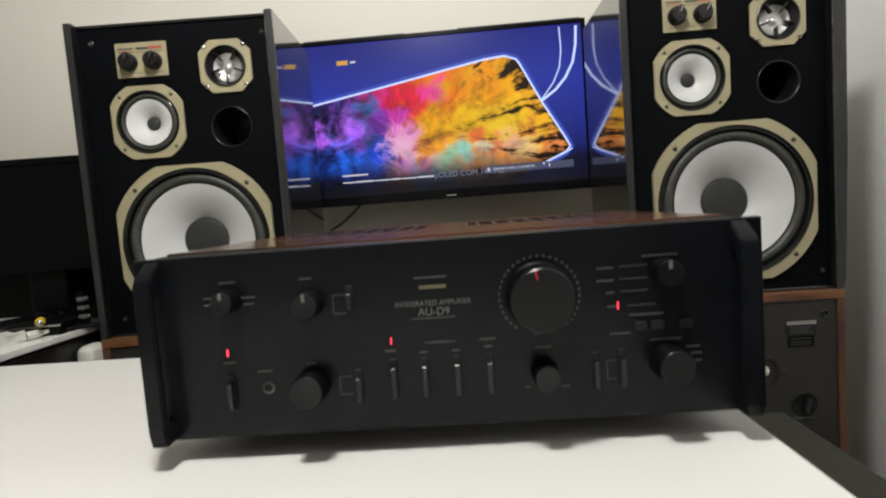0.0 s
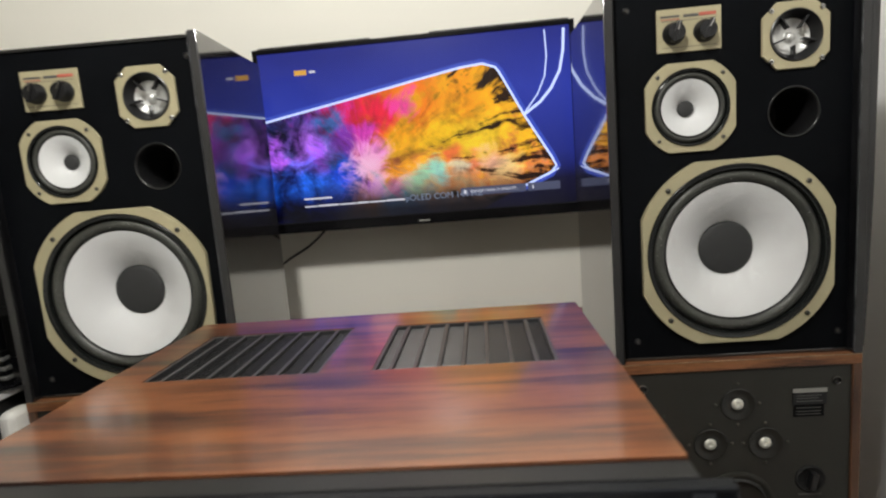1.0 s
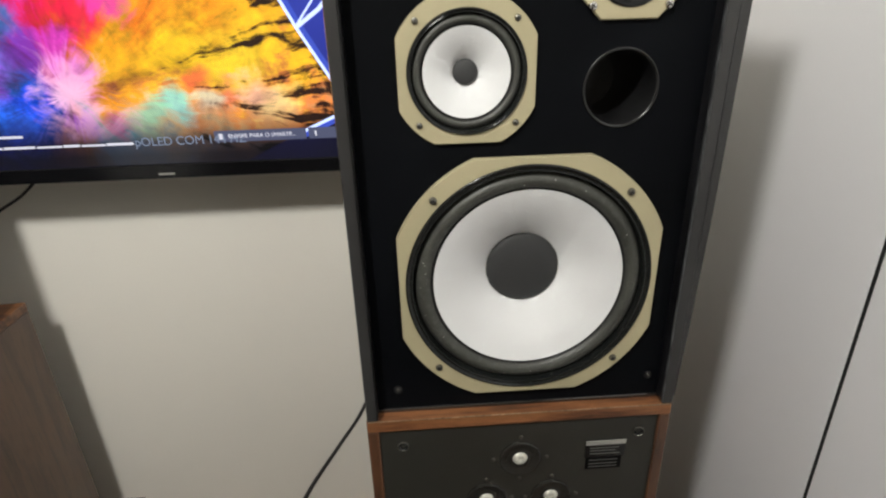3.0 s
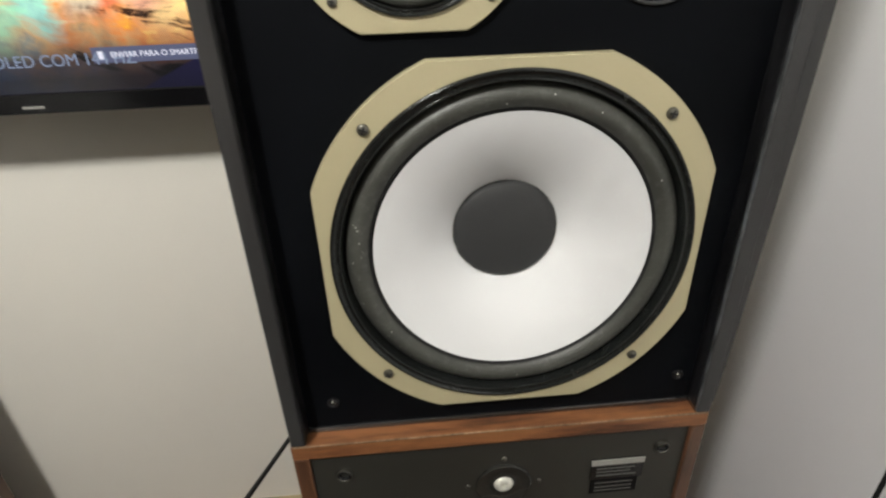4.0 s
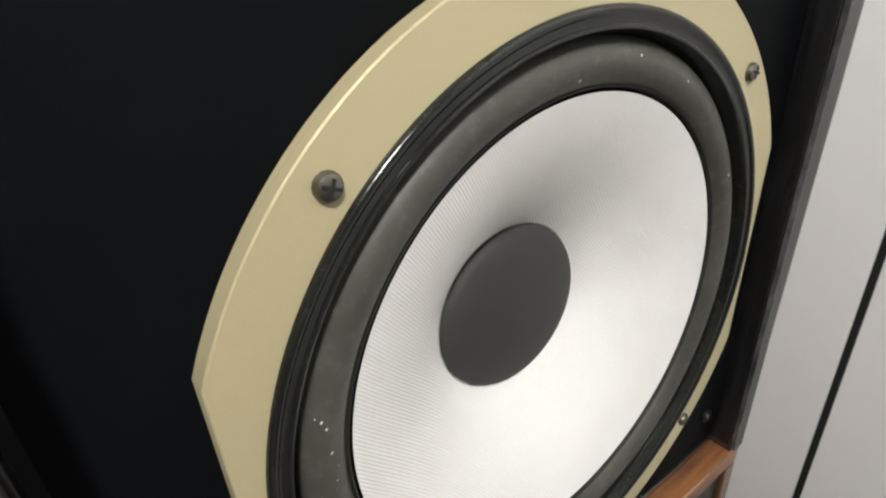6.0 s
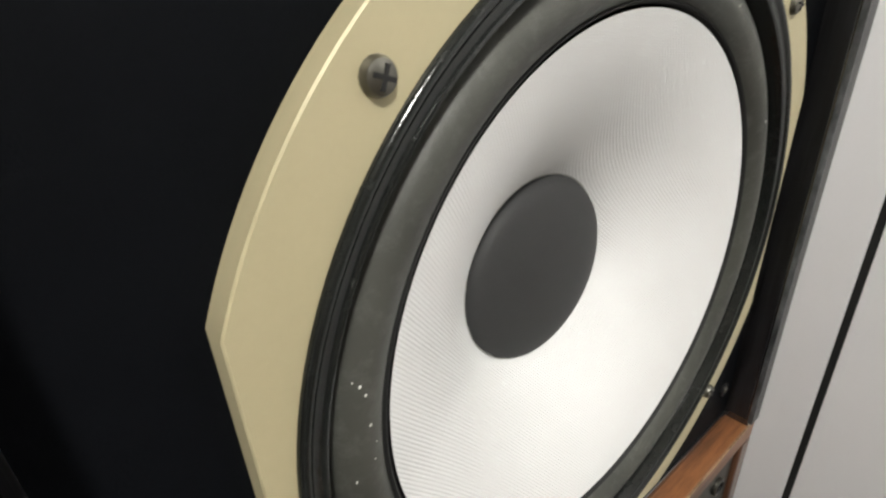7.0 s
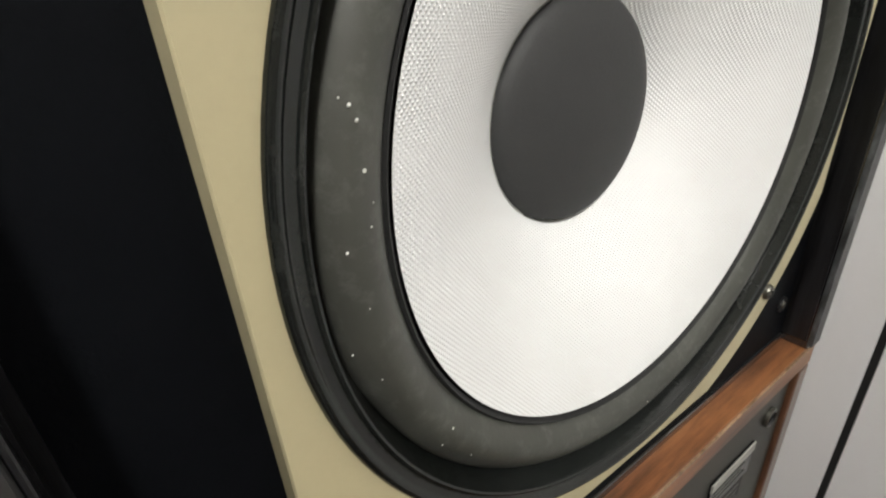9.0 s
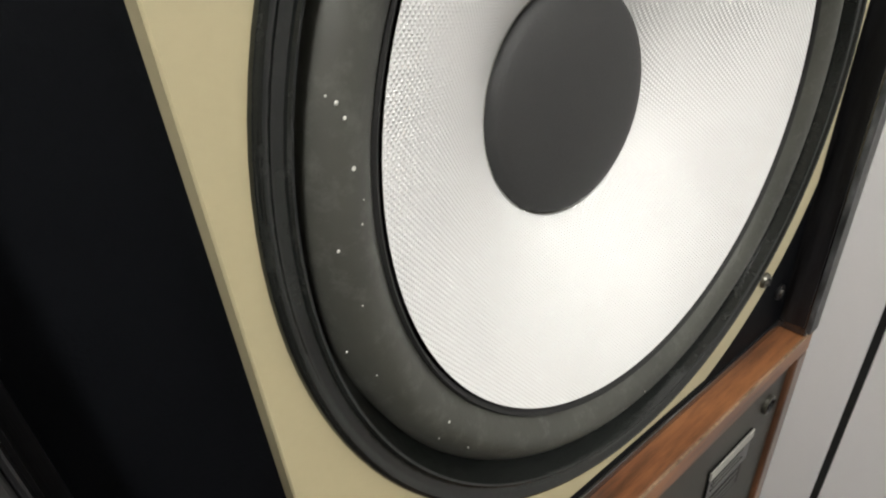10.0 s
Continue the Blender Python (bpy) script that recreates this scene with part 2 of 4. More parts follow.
def plate(outline, holes, y_back, y_front, bevel=0.0):
    """A flat plate in the xz plane from an outline, with holes through it."""
    bm = bmesh.new()
    edges = []
    for loop in (outline, *holes):
        vs = [bm.verts.new((x, y_back, z)) for x, z in loop]
        edges += [bm.edges.new((vs[i], vs[(i + 1) % len(vs)])) for i in range(len(vs))]
    bmesh.ops.triangle_fill(bm, use_beauty=True, edges=edges)
    res = bmesh.ops.extrude_face_region(bm, geom=bm.faces[:])
    front = [v for v in res["geom"] if isinstance(v, bmesh.types.BMVert)]
    for v in front:
        v.co.y = y_front
    if bevel:
        fs = set(front)
        bmesh.ops.recalc_face_normals(bm, faces=bm.faces[:])
        rim = [e for e in bm.edges if e.verts[0] in fs and e.verts[1] in fs and len(e.link_faces) == 2 and min(abs(f.normal.y) for f in e.link_faces) < 0.5]
        bmesh.ops.bevel(bm, geom=rim, offset=bevel, segments=1, affect="EDGES", profile=0.5)
    return bm


def circle(r, n=64, cx=0.0, cz=0.0):
    return [(cx + r * math.cos(2 * math.pi * i / n), cz + r * math.sin(2 * math.pi * i / n)) for i in range(n)]


def cut_circle(r, half, n=24, cx=0.0, cz=0.0):
    """A round plate with four flats: arcs of radius r between flats at +-half."""
    a0 = math.acos(half / r)
    pts = []
    for k in range(4):
        lo, hi = k * math.pi / 2 + a0, (k + 1) * math.pi / 2 - a0
        pts += [(cx + r * math.cos(lo + (hi - lo) * i / n), cz + r * math.sin(lo + (hi - lo) * i / n)) for i in range(n + 1)]
    return pts


def chamfered(hx, hz, c, cx=0.0, cz=0.0):
    return [(cx + x, cz + z) for x, z in ((hx - c, hz), (-hx + c, hz), (-hx, hz - c), (-hx, -hz + c), (-hx + c, -hz), (hx - c, -hz), (hx, -hz + c), (hx, hz - c))]


def pipe(points, r, n=10):
    """A round tube along points, smoothed."""
    pts = [Vector(p) for p in points]
    fine = []
    for i in range(len(pts) - 1):
        p0, p1, p2, p3 = pts[max(i - 1, 0)], pts[i], pts[i + 1], pts[min(i + 2, len(pts) - 1)]
        for k in range(8):
            t = k / 8
            fine.append(0.5 * ((2 * p1) + (p2 - p0) * t + (2 * p0 - 5 * p1 + 4 * p2 - p3) * t * t + (3 * p1 - p0 - 3 * p2 + p3) * t ** 3))
    fine.append(pts[-1])
    bm = bmesh.new()
    rings = []
    for i, p in enumerate(fine):
        d = (fine[min(i + 1, len(fine) - 1)] - fine[max(i - 1, 0)]).normalized()
        u = d.cross(Vector((0.3, 0.1, 1))).normalized()
        w = d.cross(u)
        rings.append([bm.verts.new(p + r * (math.cos(2 * math.pi * k / n) * u + math.sin(2 * math.pi * k / n) * w)) for k in range(n)])
    for a, b in zip(rings, rings[1:]):
        for k in range(n):
            bm.faces.new((a[k], a[(k + 1) % n], b[(k + 1) % n], b[k]))
    bm.faces.new(rings[0])
    bm.faces.new(rings[-1])
    return bm


def lettering(text, size, material, thick=0.0003):
    """Built-in font as a mesh, centred, standing in the xz plane and facing -y."""
    cu = bpy.data.curves.new("text", "FONT")
    cu.body, cu.size, cu.extrude, cu.align_x, cu.align_y = text, size, thick, "CENTER", "CENTER"
    tmp = bpy.data.objects.new("text", cu)
    scene.collection.objects.link(tmp)
    me = bpy.data.meshes.new_from_object(tmp.evaluated_get(bpy.context.evaluated_depsgraph_get()))
    bpy.data.objects.remove(tmp)
    me.transform(Matrix.Rotation(radians(90), 4, "X"))
    me.materials.clear()
    me.materials.append(material)
    return me


def screw_mesh(r, h, material, cross=True):
    """A domed cross-head screw facing -y, standing on y = 0."""
    bm = lathe([(r, 0), (r, -h * 0.25), (r * 0.86, -h * 0.68), (r * 0.5, -h * 0.95), (0, -h)], 16)
    me = finish(bm, "screw", material)
    if cross:
        bm = bmesh.new()
        bm.from_mesh(me)
        s = r * 0.62
        for a in (0.6, 0.6 + math.pi / 2):
            own = box(-s, s, -h * 1.03, -h * 0.7, -r * 0.12, r * 0.12)
            bmesh.ops.rotate(own, verts=own.verts[:], cent=(0, 0, 0), matrix=Matrix.Rotation(a, 3, "Y"))
            t = bpy.data.meshes.new("t")
            own.to_mesh(t)
            own.free()
            k = len(bm.faces)
            bm.from_mesh(t)
            bm.faces.ensure_lookup_table()
            for f in bm.faces[k:]:
                f.material_index = 1
            bpy.data.meshes.remove(t)
        bm.to_mesh(me)
        bm.free()
        me.materials.append(M_MATTE)
    return me


# ---------------------------------------------------------------- the room
WALL_Y, WARD_X = 1.515, 0.96
solid("floor", box(-2.4, 1.7, -2.4, 1.65, -0.06, 0.0), M_FLOOR, "dark brown wooden floor of the room", "floor", "structure")
solid("wall_north", box(-2.4, 1.7, WALL_Y, WALL_Y + 0.14, 0.0, 2.56), M_WALL, "cream painted plaster wall behind the television", "wall", "structure")
# unseen walls and ceiling, added in dim tones to limit the room's bounce
solid("wall_west", box(-2.4, -2.26, -2.26, WALL_Y, 0.0, 2.56), M_UNSEENWALL, "unseen side wall, toned dark to cut bounced light", "wall", "structure")
solid("wall_south", box(-2.4, 1.7, -2.4, -2.26, 0.0, 2.56), M_UNSEENWALL, "unseen rear wall, toned dark to cut bounced light", "wall", "structure")
solid("wall_east", box(1.56, 1.7, -2.26, WALL_Y, 0.0, 2.56), M_UNSEENWALL, "unseen wall behind the wardrobe, toned dark to cut bounced light", "wall", "structure")
solid("ceiling", box(-2.4, 1.7, -2.4, 1.65, 2.56, 2.66), M_CEIL, "unseen ceiling, toned down to cut bounced light", "ceiling", "structure")
solid("baseboard", box(-2.26, WARD_X - 0.002, WALL_Y - 0.014, WALL_Y - 0.001, 0.0, 0.072, 0.003), M_BASE, "beige baseboard along the cream wall", "baseboard", "structure")

fixture = thing("pendant_lamp", "unseen white pendant lamp, its round shade added to block light from the ceiling", "lamp", pose(LAMP[0], LAMP[1], 2.56))
part("canopy", lathe([(0.0, 0), (0.05, 0), (0.05, 0.018), (0.03, 0.028), (0.0, 0.028)], 32), M_WHITEP, fixture, at=pose(0, 0, 0, -90, 0, 0))
part("stem", lathe([(0.0, 0.02), (0.005, 0.02), (0.005, 0.36), (0.0, 0.36)], 16), M_WHITEP, fixture, at=pose(0, 0, 0, -90, 0, 0))
# unseen disc added above the bulb to block its upward light
part("shade", lathe([(0.0, 0.345), (0.03, 0.345), (0.05, 0.36), (0.20, 0.392), (0.21, 0.398), (0.205, 0.400), (0.05, 0.368), (0.0, 0.364)], 48), M_WHITEP, fixture, at=pose(0, 0, 0, -90, 0, 0))

# wardrobe along the right-hand side, with doors divided by narrow dark gaps
wardrobe = thing("wardrobe", "light grey laminate wardrobe with tall flush doors", "wardrobe", pose(WARD_X, 0, 0))
# black colour here replaces the shade inside the wardrobe
part("carcass", box(0.022, 0.59, -1.6, WALL_Y - 0.002, 0.0, 2.45, 0.002), M_MATTE, wardrobe, "carcass coloured matt black to stand in for its shaded inside")
SEAM = 1.043
# black strips fill the door gaps, painting in their shade
for k in range(3):
    part("gap_shade_strip", box(0.0016, 0.021, SEAM - 0.4667 * k - 0.0032, SEAM - 0.4667 * k + 0.0032, 0.02, 2.43), M_MATTE, wardrobe, "matt black strip standing in for the shade between two doors")
for y0, y1 in ((SEAM + 0.0034, WALL_Y - 0.004), (SEAM - 0.4633, SEAM - 0.0034), (SEAM - 0.93, SEAM - 0.4701), (SEAM - 1.40, SEAM - 0.9368)):
    d = part("door", box(0.0, 0.02, y0, y1, 0.02, 2.43, 0.0012), M_DOOR, wardrobe)
    hy = y0 + 0.038
    if y0 > 1:
        part("handle", lathe([(0.0, 1.20), (0.004, 1.203), (0.0085, 1.225), (0.0105, 1.25), (0.0105, 1.34), (0.0085, 1.365), (0.004, 1.387), (0, 1.39)], 20), M_BLACK, d, "black rounded bar handle", at=pose(-0.02, hy, 0.012, 90, 0, 0) @ Matrix.Scale(-1, 4, (0, 0, 1)))
        for z in (1.257, 1.357):
            part("post", box(-0.02, 0.002, hy - 0.005, hy + 0.005, z - 0.005, z + 0.005, 0.002), M_BLACK, d)
        part("lock", lathe([(0.0, -0.004), (0.004, -0.004), (0.0055, -0.002), (0.0055, 0.001)], 20), M_BLACK, d, "small dark lock", at=pose(0, y0 + 0.012, 1.13, 0, 0, -90))

# ---------------------------------------------------------------- white table
table = thing("table", "white laminate table carrying the amplifier", "table", pose(0, 0, 0))
T_TOP, T_X0, T_X1, T_Y0, T_Y1 = 0.753, -1.25, 0.268, -0.35, 0.762
part("tabletop", box(T_X0, T_X1, T_Y0, T_Y1, T_TOP - 0.028, T_TOP, 0.003), M_TABLE, table)
for x in (T_X0 + 0.03, T_X1 - 0.09):
    for y in (T_Y0 + 0.03, T_Y1 - 0.09):
        part("leg", box(x, x + 0.05, y, y + 0.05, 0.0, T_TOP - 0.029, 0.003), M_TABLE, table)


# ---------------------------------------------------------------- loudspeakers
def driver(cab, kind, label, cx, cz, r_out, half, hole, gasket_in, roll_in, depth, cap_r, cap_y, screws, thick, drift):
    """A cone driver with its plate, gasket, rolled surround, cone and cap."""
    w = new(kind)
    w.parent = cab
    w.matrix_basis = pose(cx, 0, cz)
    tagged(w, label)
    face = plate(cut_circle(r_out, half), [circle(hole, 96)], -0.0004, -thick, 0.0005)
    for v in face.verts:
        if v.co.y < -thick / 2 and math.hypot(v.co.x, v.co.z) > hole + 0.004:
            v.co.x, v.co.z = v.co.x * (1 - 0.06 * thick / r_out), v.co.z * (1 - 0.06 * thick / r_out)
    part("mounting_plate", face, M_GOLD, w, "champagne gold metal plate with cut flats", smooth=25)
    g0, g1 = hole + 0.0006, gasket_in
    m = g0 - g1
    k = m / 0.012
    part("gasket", lathe([(g0, 0.004), (g0, -thick + 0.0004), (g0 - 0.0002 * k, -thick - 0.0008), (g0 - 0.0006 * k, -thick - 0.0015), (g0 - 0.0012 * k, -thick - 0.0020), (g0 - 0.0020 * k, -thick - 0.0021), (g0 - 0.0028 * k, -thick - 0.0017), (g0 - 0.0035 * k, -thick - 0.0009), (g0 - 0.0042 * k, -thick - 0.0005),
                          (g0 - 0.0062 * k, -thick - 0.0003), (g0 - 0.0066 * k, -thick - 0.0009), (g0 - 0.0073 * k, -thick - 0.0011), (g0 - 0.0079 * k, -thick - 0.0007), (g0 - 0.0083 * k, -thick + 0.0008),
                          (g0 - 0.0090 * k, -thick + 0.0042), (g1 + 0.0008 * k, 0.004)], 128), M_GASKET, w, "glossy black gasket ring", smooth=40)
    band = 0.0011 * k
    m = g1 + 0.0012 * k - roll_in - band
    roll = [(g1 + 0.0016 * k, 0.006)] + [(g1 + 0.0012 * k - m * i / 12, -0.0008 - 0.33 * m * math.sin(math.pi * i / 12) ** 0.8) for i in range(13)]
    part("surround", lathe(roll, 128), M_SURROUND, w, "dull dark cloth roll surround", at=pose(drift[0] * 0.6, 0, drift[1] * 0.6), smooth=60)
    part("glue_band", lathe([(roll_in + band + 0.0003, -0.0009), (roll_in + band * 0.6, -0.0022), (roll_in, -0.0016), (roll_in - 0.0006, 0.0012)], 128), M_MATTE, w, "dark glued edge of the cone", at=pose(drift[0], 0, drift[1]), smooth=60)
    prof = []
    for i in range(13):
        f = i / 12
        prof.append((roll_in - 0.0015 - (roll_in - 0.0015 - cap_r * 0.90) * f, -0.0008 + (depth + 0.0008) * (0.45 * f + 0.55 * f ** 2.1)))
    part("cone", lathe(prof, 128), M_CONE, w, "white woven cone", at=pose(drift[0], 0, drift[1]), smooth=60)
    rim = depth * 0.905
    cap = lathe([(cap_r, depth), (cap_r, rim - 0.0008), (cap_r * 0.988, rim - 0.0024)] + [(cap_r * 0.978 * math.cos(a), rim - 0.0028 - cap_y * math.sin(a)) for a in [math.pi / 2 * i / 9 for i in range(10)]], 96)
    for v in cap.verts:
        rad = math.hypot(v.co.x, v.co.z)
        if rad > cap_r * 0.97:
            f = 1 + 0.018 * noise.noise(Vector((v.co.x, 0.3, v.co.z)) * 0.9 / cap_r * 9)
            v.co.x, v.co.z = v.co.x * f, v.co.z * f
    part("dust_cap", cap, M_CAP, w, "dark grey domed cap", at=pose(drift[0], 0, drift[1]), smooth=60)
    bead = [(cap_r * 1.014 * math.cos(a), rim - 0.0004, cap_r * 1.014 * math.sin(a)) for a in [2 * math.pi * i / 48 for i in range(49)]]
    part("glue_bead", pipe(bead, cap_r * 0.016, 6), M_GLUE, w, "thin pale bead of glue round the cap", at=pose(drift[0], 0, drift[1]), smooth=60)
    part("basket", lathe([(g0 - 0.0015, 0.005), (g0 - 0.004, depth * 0.75), (cap_r * 1.2, depth * 1.35), (0.0, depth * 1.4)], 48), M_MATTE, w)
    s = screw_mesh((0.0043 if half > 0.1 else 0.0032), 0.0032 if half > 0.1 else 0.0024, M_SCREW)
    for dx, dz in screws:
        part("screw", s, M_SCREW, w, at=pose(dx, -thick, dz, 0, random.uniform(0, 90), 0))
    return w


def floorstander(at, label):
    """Three-way speaker: black box with a raised rim, gold plates and white cones."""
    cab = thing("loudspeaker", label, "loudspeaker", at, "pair of black three-way loudspeakers")
    XL, XR, H, LIP, BACK, T, TT = -0.1985, 0.187, 0.593, -0.017, 0.270, 0.0140, 0.0075
    for name, b in (("side_panel", (XL, XL + T, LIP, BACK, 0, H)), ("side_panel", (XR - T, XR, LIP, BACK, 0, H)),
                    ("top_panel", (XL + T, XR - T, -0.0035, BACK, H - TT, H - 0.002)), ("bottom_panel", (XL + T, XR - T, -0.002, BACK, 0, 0.006)),
                    ("back_panel", (XL + T, XR - T, BACK - 0.018, BACK - 0.002, 0.006, H - TT))):
        part(name, box(*b, 0.0014), M_VINYL, cab)
    for x0, x1 in ((XL + 0.001, XL + T - 0.001), (XR - T + 0.001, XR - 0.001)):
        part("edge_strip", box(x0, x1, LIP - 0.0016, LIP + 0.002, 0.002, H - 0.002, 0.0006, 1), M_EDGE, cab, "worn charcoal front edge")
    for x0, x1 in ((XL + T, XL + T + 0.0008), (XR - T - 0.0008, XR - T)):
        part("rim_lining", box(x0, x1, LIP + 0.0022, -0.0003, 0.0065, H - 0.003), M_LINING, cab)
    part("worn_edge", box(XR - T - 0.0007, XR - T + 0.0006, LIP - 0.0021, LIP + 0.0012, 0.004, H - 0.003, 0.0003, 1), M_WORN, cab, "scuffed grey inner edge")
    part("worn_edge", box(XL + T - 0.0006, XL + T + 0.0005, LIP - 0.0019, LIP + 0.0008, 0.004, H - 0.003, 0.0003, 1), M_LINING, cab)
    holes = [circle(0.1385, 96, 0, 0.1745), circle(0.0582, 64, -0.0682, 0.4065), circle(0.0375, 48, 0.0868, 0.387), circle(0.036, 48, 0.0873, 0.4995)]
    part("baffle", plate([(XL + T, 0.0061), (XR - T, 0.0061), (XR - T, H - TT - 0.0001), (XL + T, H - TT - 0.0001)], holes, 0.018, 0.0), M_BAFFLE, cab, "matt black front board", smooth=30)
    # woofer and midrange
    driver(cab, "woofer", "large white-coned woofer in a gold plate", 0, 0.1745, 0.1603, 0.1478, 0.1402, 0.1285, 0.1110, 0.0436, 0.0440, 0.0070,
           [(-0.106, 0.1055), (0.1065, 0.1055), (-0.106, -0.1055), (0.1065, -0.1055)], 0.0078, (0.0006, 0.0014))
    driver(cab, "midrange", "small white-coned midrange driver in a gold plate", -0.0682, 0.4065, 0.0760, 0.0682, 0.0586, 0.0526, 0.0448, 0.0205, 0.0125, 0.004,
           [(-0.0485, 0.0485), (0.0485, 0.0485), (-0.0485, -0.0485), (0.0485, -0.0485)], 0.0045, (0.0, 0.0))
    # tweeter
    tw = new("tweeter")
    tw.parent = cab
    tw.matrix_basis = pose(0.0873, 0, 0.4995)
    tagged(tw, "tweeter with a bright metal dish and dark vanes")
    part("mounting_plate", plate(chamfered(0.049, 0.049, 0.0215), [circle(0.0375, 64)], -0.0004, -0.0045, 0.001), M_GOLD, tw, "champagne gold metal plate with cut corners", smooth=25)
    part("horn", lathe([(0.0385, 0.002), (0.0385, -0.0056), (0.0368, -0.0066), (0.0356, -0.0055), (0.0322, 0.002), (0.0268, 0.008)], 64), M_BLACK, tw, "black flared ring", smooth=50)
    part("dish", lathe([(0.0276, 0.0075), (0.0235, 0.0115), (0.016, 0.0150), (0.0, 0.0162)], 48), M_SILVER, tw, "bright aluminium dish", smooth=60)
    part("dome", lathe([(0.0085, 0.0158), (0.0068, 0.0105), (0.0040, 0.0075), (0, 0.0066)], 24), M_SILVER, tw, smooth=60)
    for k in range(5):
        a = radians(54 + 72 * k)
        vane = box(0.0140, 0.0345, -0.0015, 0.0105, -0.0013, 0.0013, 0.0005, 1)
        bmesh.ops.rotate(vane, verts=vane.verts[:], cent=(0, 0, 0), matrix=Matrix.Rotation(-a, 3, "Y"))
        part("vane", vane, M_BLACK, tw)
    s = screw_mesh(0.0042, 0.003, M_STEEL)
    for dx in (-0.0365, 0.0365):
        for dz in (-0.0365, 0.0365):
            part("screw", s, M_STEEL, tw, at=pose(dx, -0.0045, dz))
    # bass port
    part("port_tube", lathe([(0.0392, 0.0), (0.0391, -0.0012), (0.0385, -0.0020), (0.0375, -0.0021), (0.0364, -0.0013), (0.0354, 0.0005), (0.0345, 0.0034), (0.0337, 0.0080), (0.0330, 0.0140), (0.0325, 0.0220), (0.0322, 0.11), (0.0, 0.112)], 64), M_PORT, cab, "glossy black plastic port with a flared mouth", at=pose(0.0868, 0, 0.387), smooth=60)
    # level control panel
    lv = part("control_panel", plate(chamfered(0.0478, 0.0318, 0.001), [], 0.0, -0.0028, 0.0006), M_GOLD, cab, "champagne control panel with two knobs", at=pose(-0.0682, 0, 0.5225))
    part("lettering_bar", box(-0.042, -0.014, -0.0034, -0.0026, 0.0195, 0.0222), M_DIMPRINT, lv)
    part("lettering_bar", box(-0.008, 0.014, -0.0034, -0.0026, 0.0185, 0.0225), M_DIMPRINT, lv)
    part("lettering_bar", box(0.015, 0.040, -0.0034, -0.0026, 0.0185, 0.0235), M_REDPRINT, lv, "red lettering")
    part("lettering_bar", box(-0.042, -0.014, -0.0034, -0.0026, 0.016, 0.0172), M_REDPRINT, lv, "red lettering")
    for z in (-0.025, 0.0138):
        part("lettering_bar", box(-0.040, 0.040, -0.0032, -0.0026, z, z + 0.0007), M_DIMPRINT, lv)
    for kx in (-0.0235, 0.0225):
        kn = part("knob", lathe([(0.0165, -0.002), (0.0165, -0.007), (0.015, -0.0085), (0.0135, -0.018), (0.0122, -0.0195), (0, -0.0195)], 40), M_BLACK, lv, "black knob", at=pose(kx, 0, -0.0045), smooth=40)
        part("grip", box(-0.0035, 0.0035, -0.0225, -0.012, -0.0155, 0.0155, 0.0012), M_BLACK, kn, at=pose(0, 0, 0, 0, 28 if kx > 0 else 18, 0))
        part("pointer", box(-0.0006, 0.0006, -0.0229, -0.0222, 0.002, 0.015), M_STEEL, kn, at=pose(0, 0, 0, 0, 28 if kx > 0 else 18, 0))
    # grille sockets in the corners
    for dx, dz in ((-0.158, 0.034), (0.158, 0.034), (-0.160, 0.558), (0.160, 0.558)):
        part("grille_socket", lathe([(0.0052, 0.0), (0.0052, -0.0014), (0.0042, -0.002), (0.003, -0.0012), (0.0027, 0.005), (0, 0.0052)], 24), M_BLACK, cab, at=pose(dx, 0, dz))
        part("grille_pin", lathe([(0.0024, 0.0040), (0.0024, -0.0016), (0.0018, -0.0024), (0, -0.0027)], 16), M_SCREW, cab, "dull steel pin", at=pose(dx, 0, dz))
    return cab


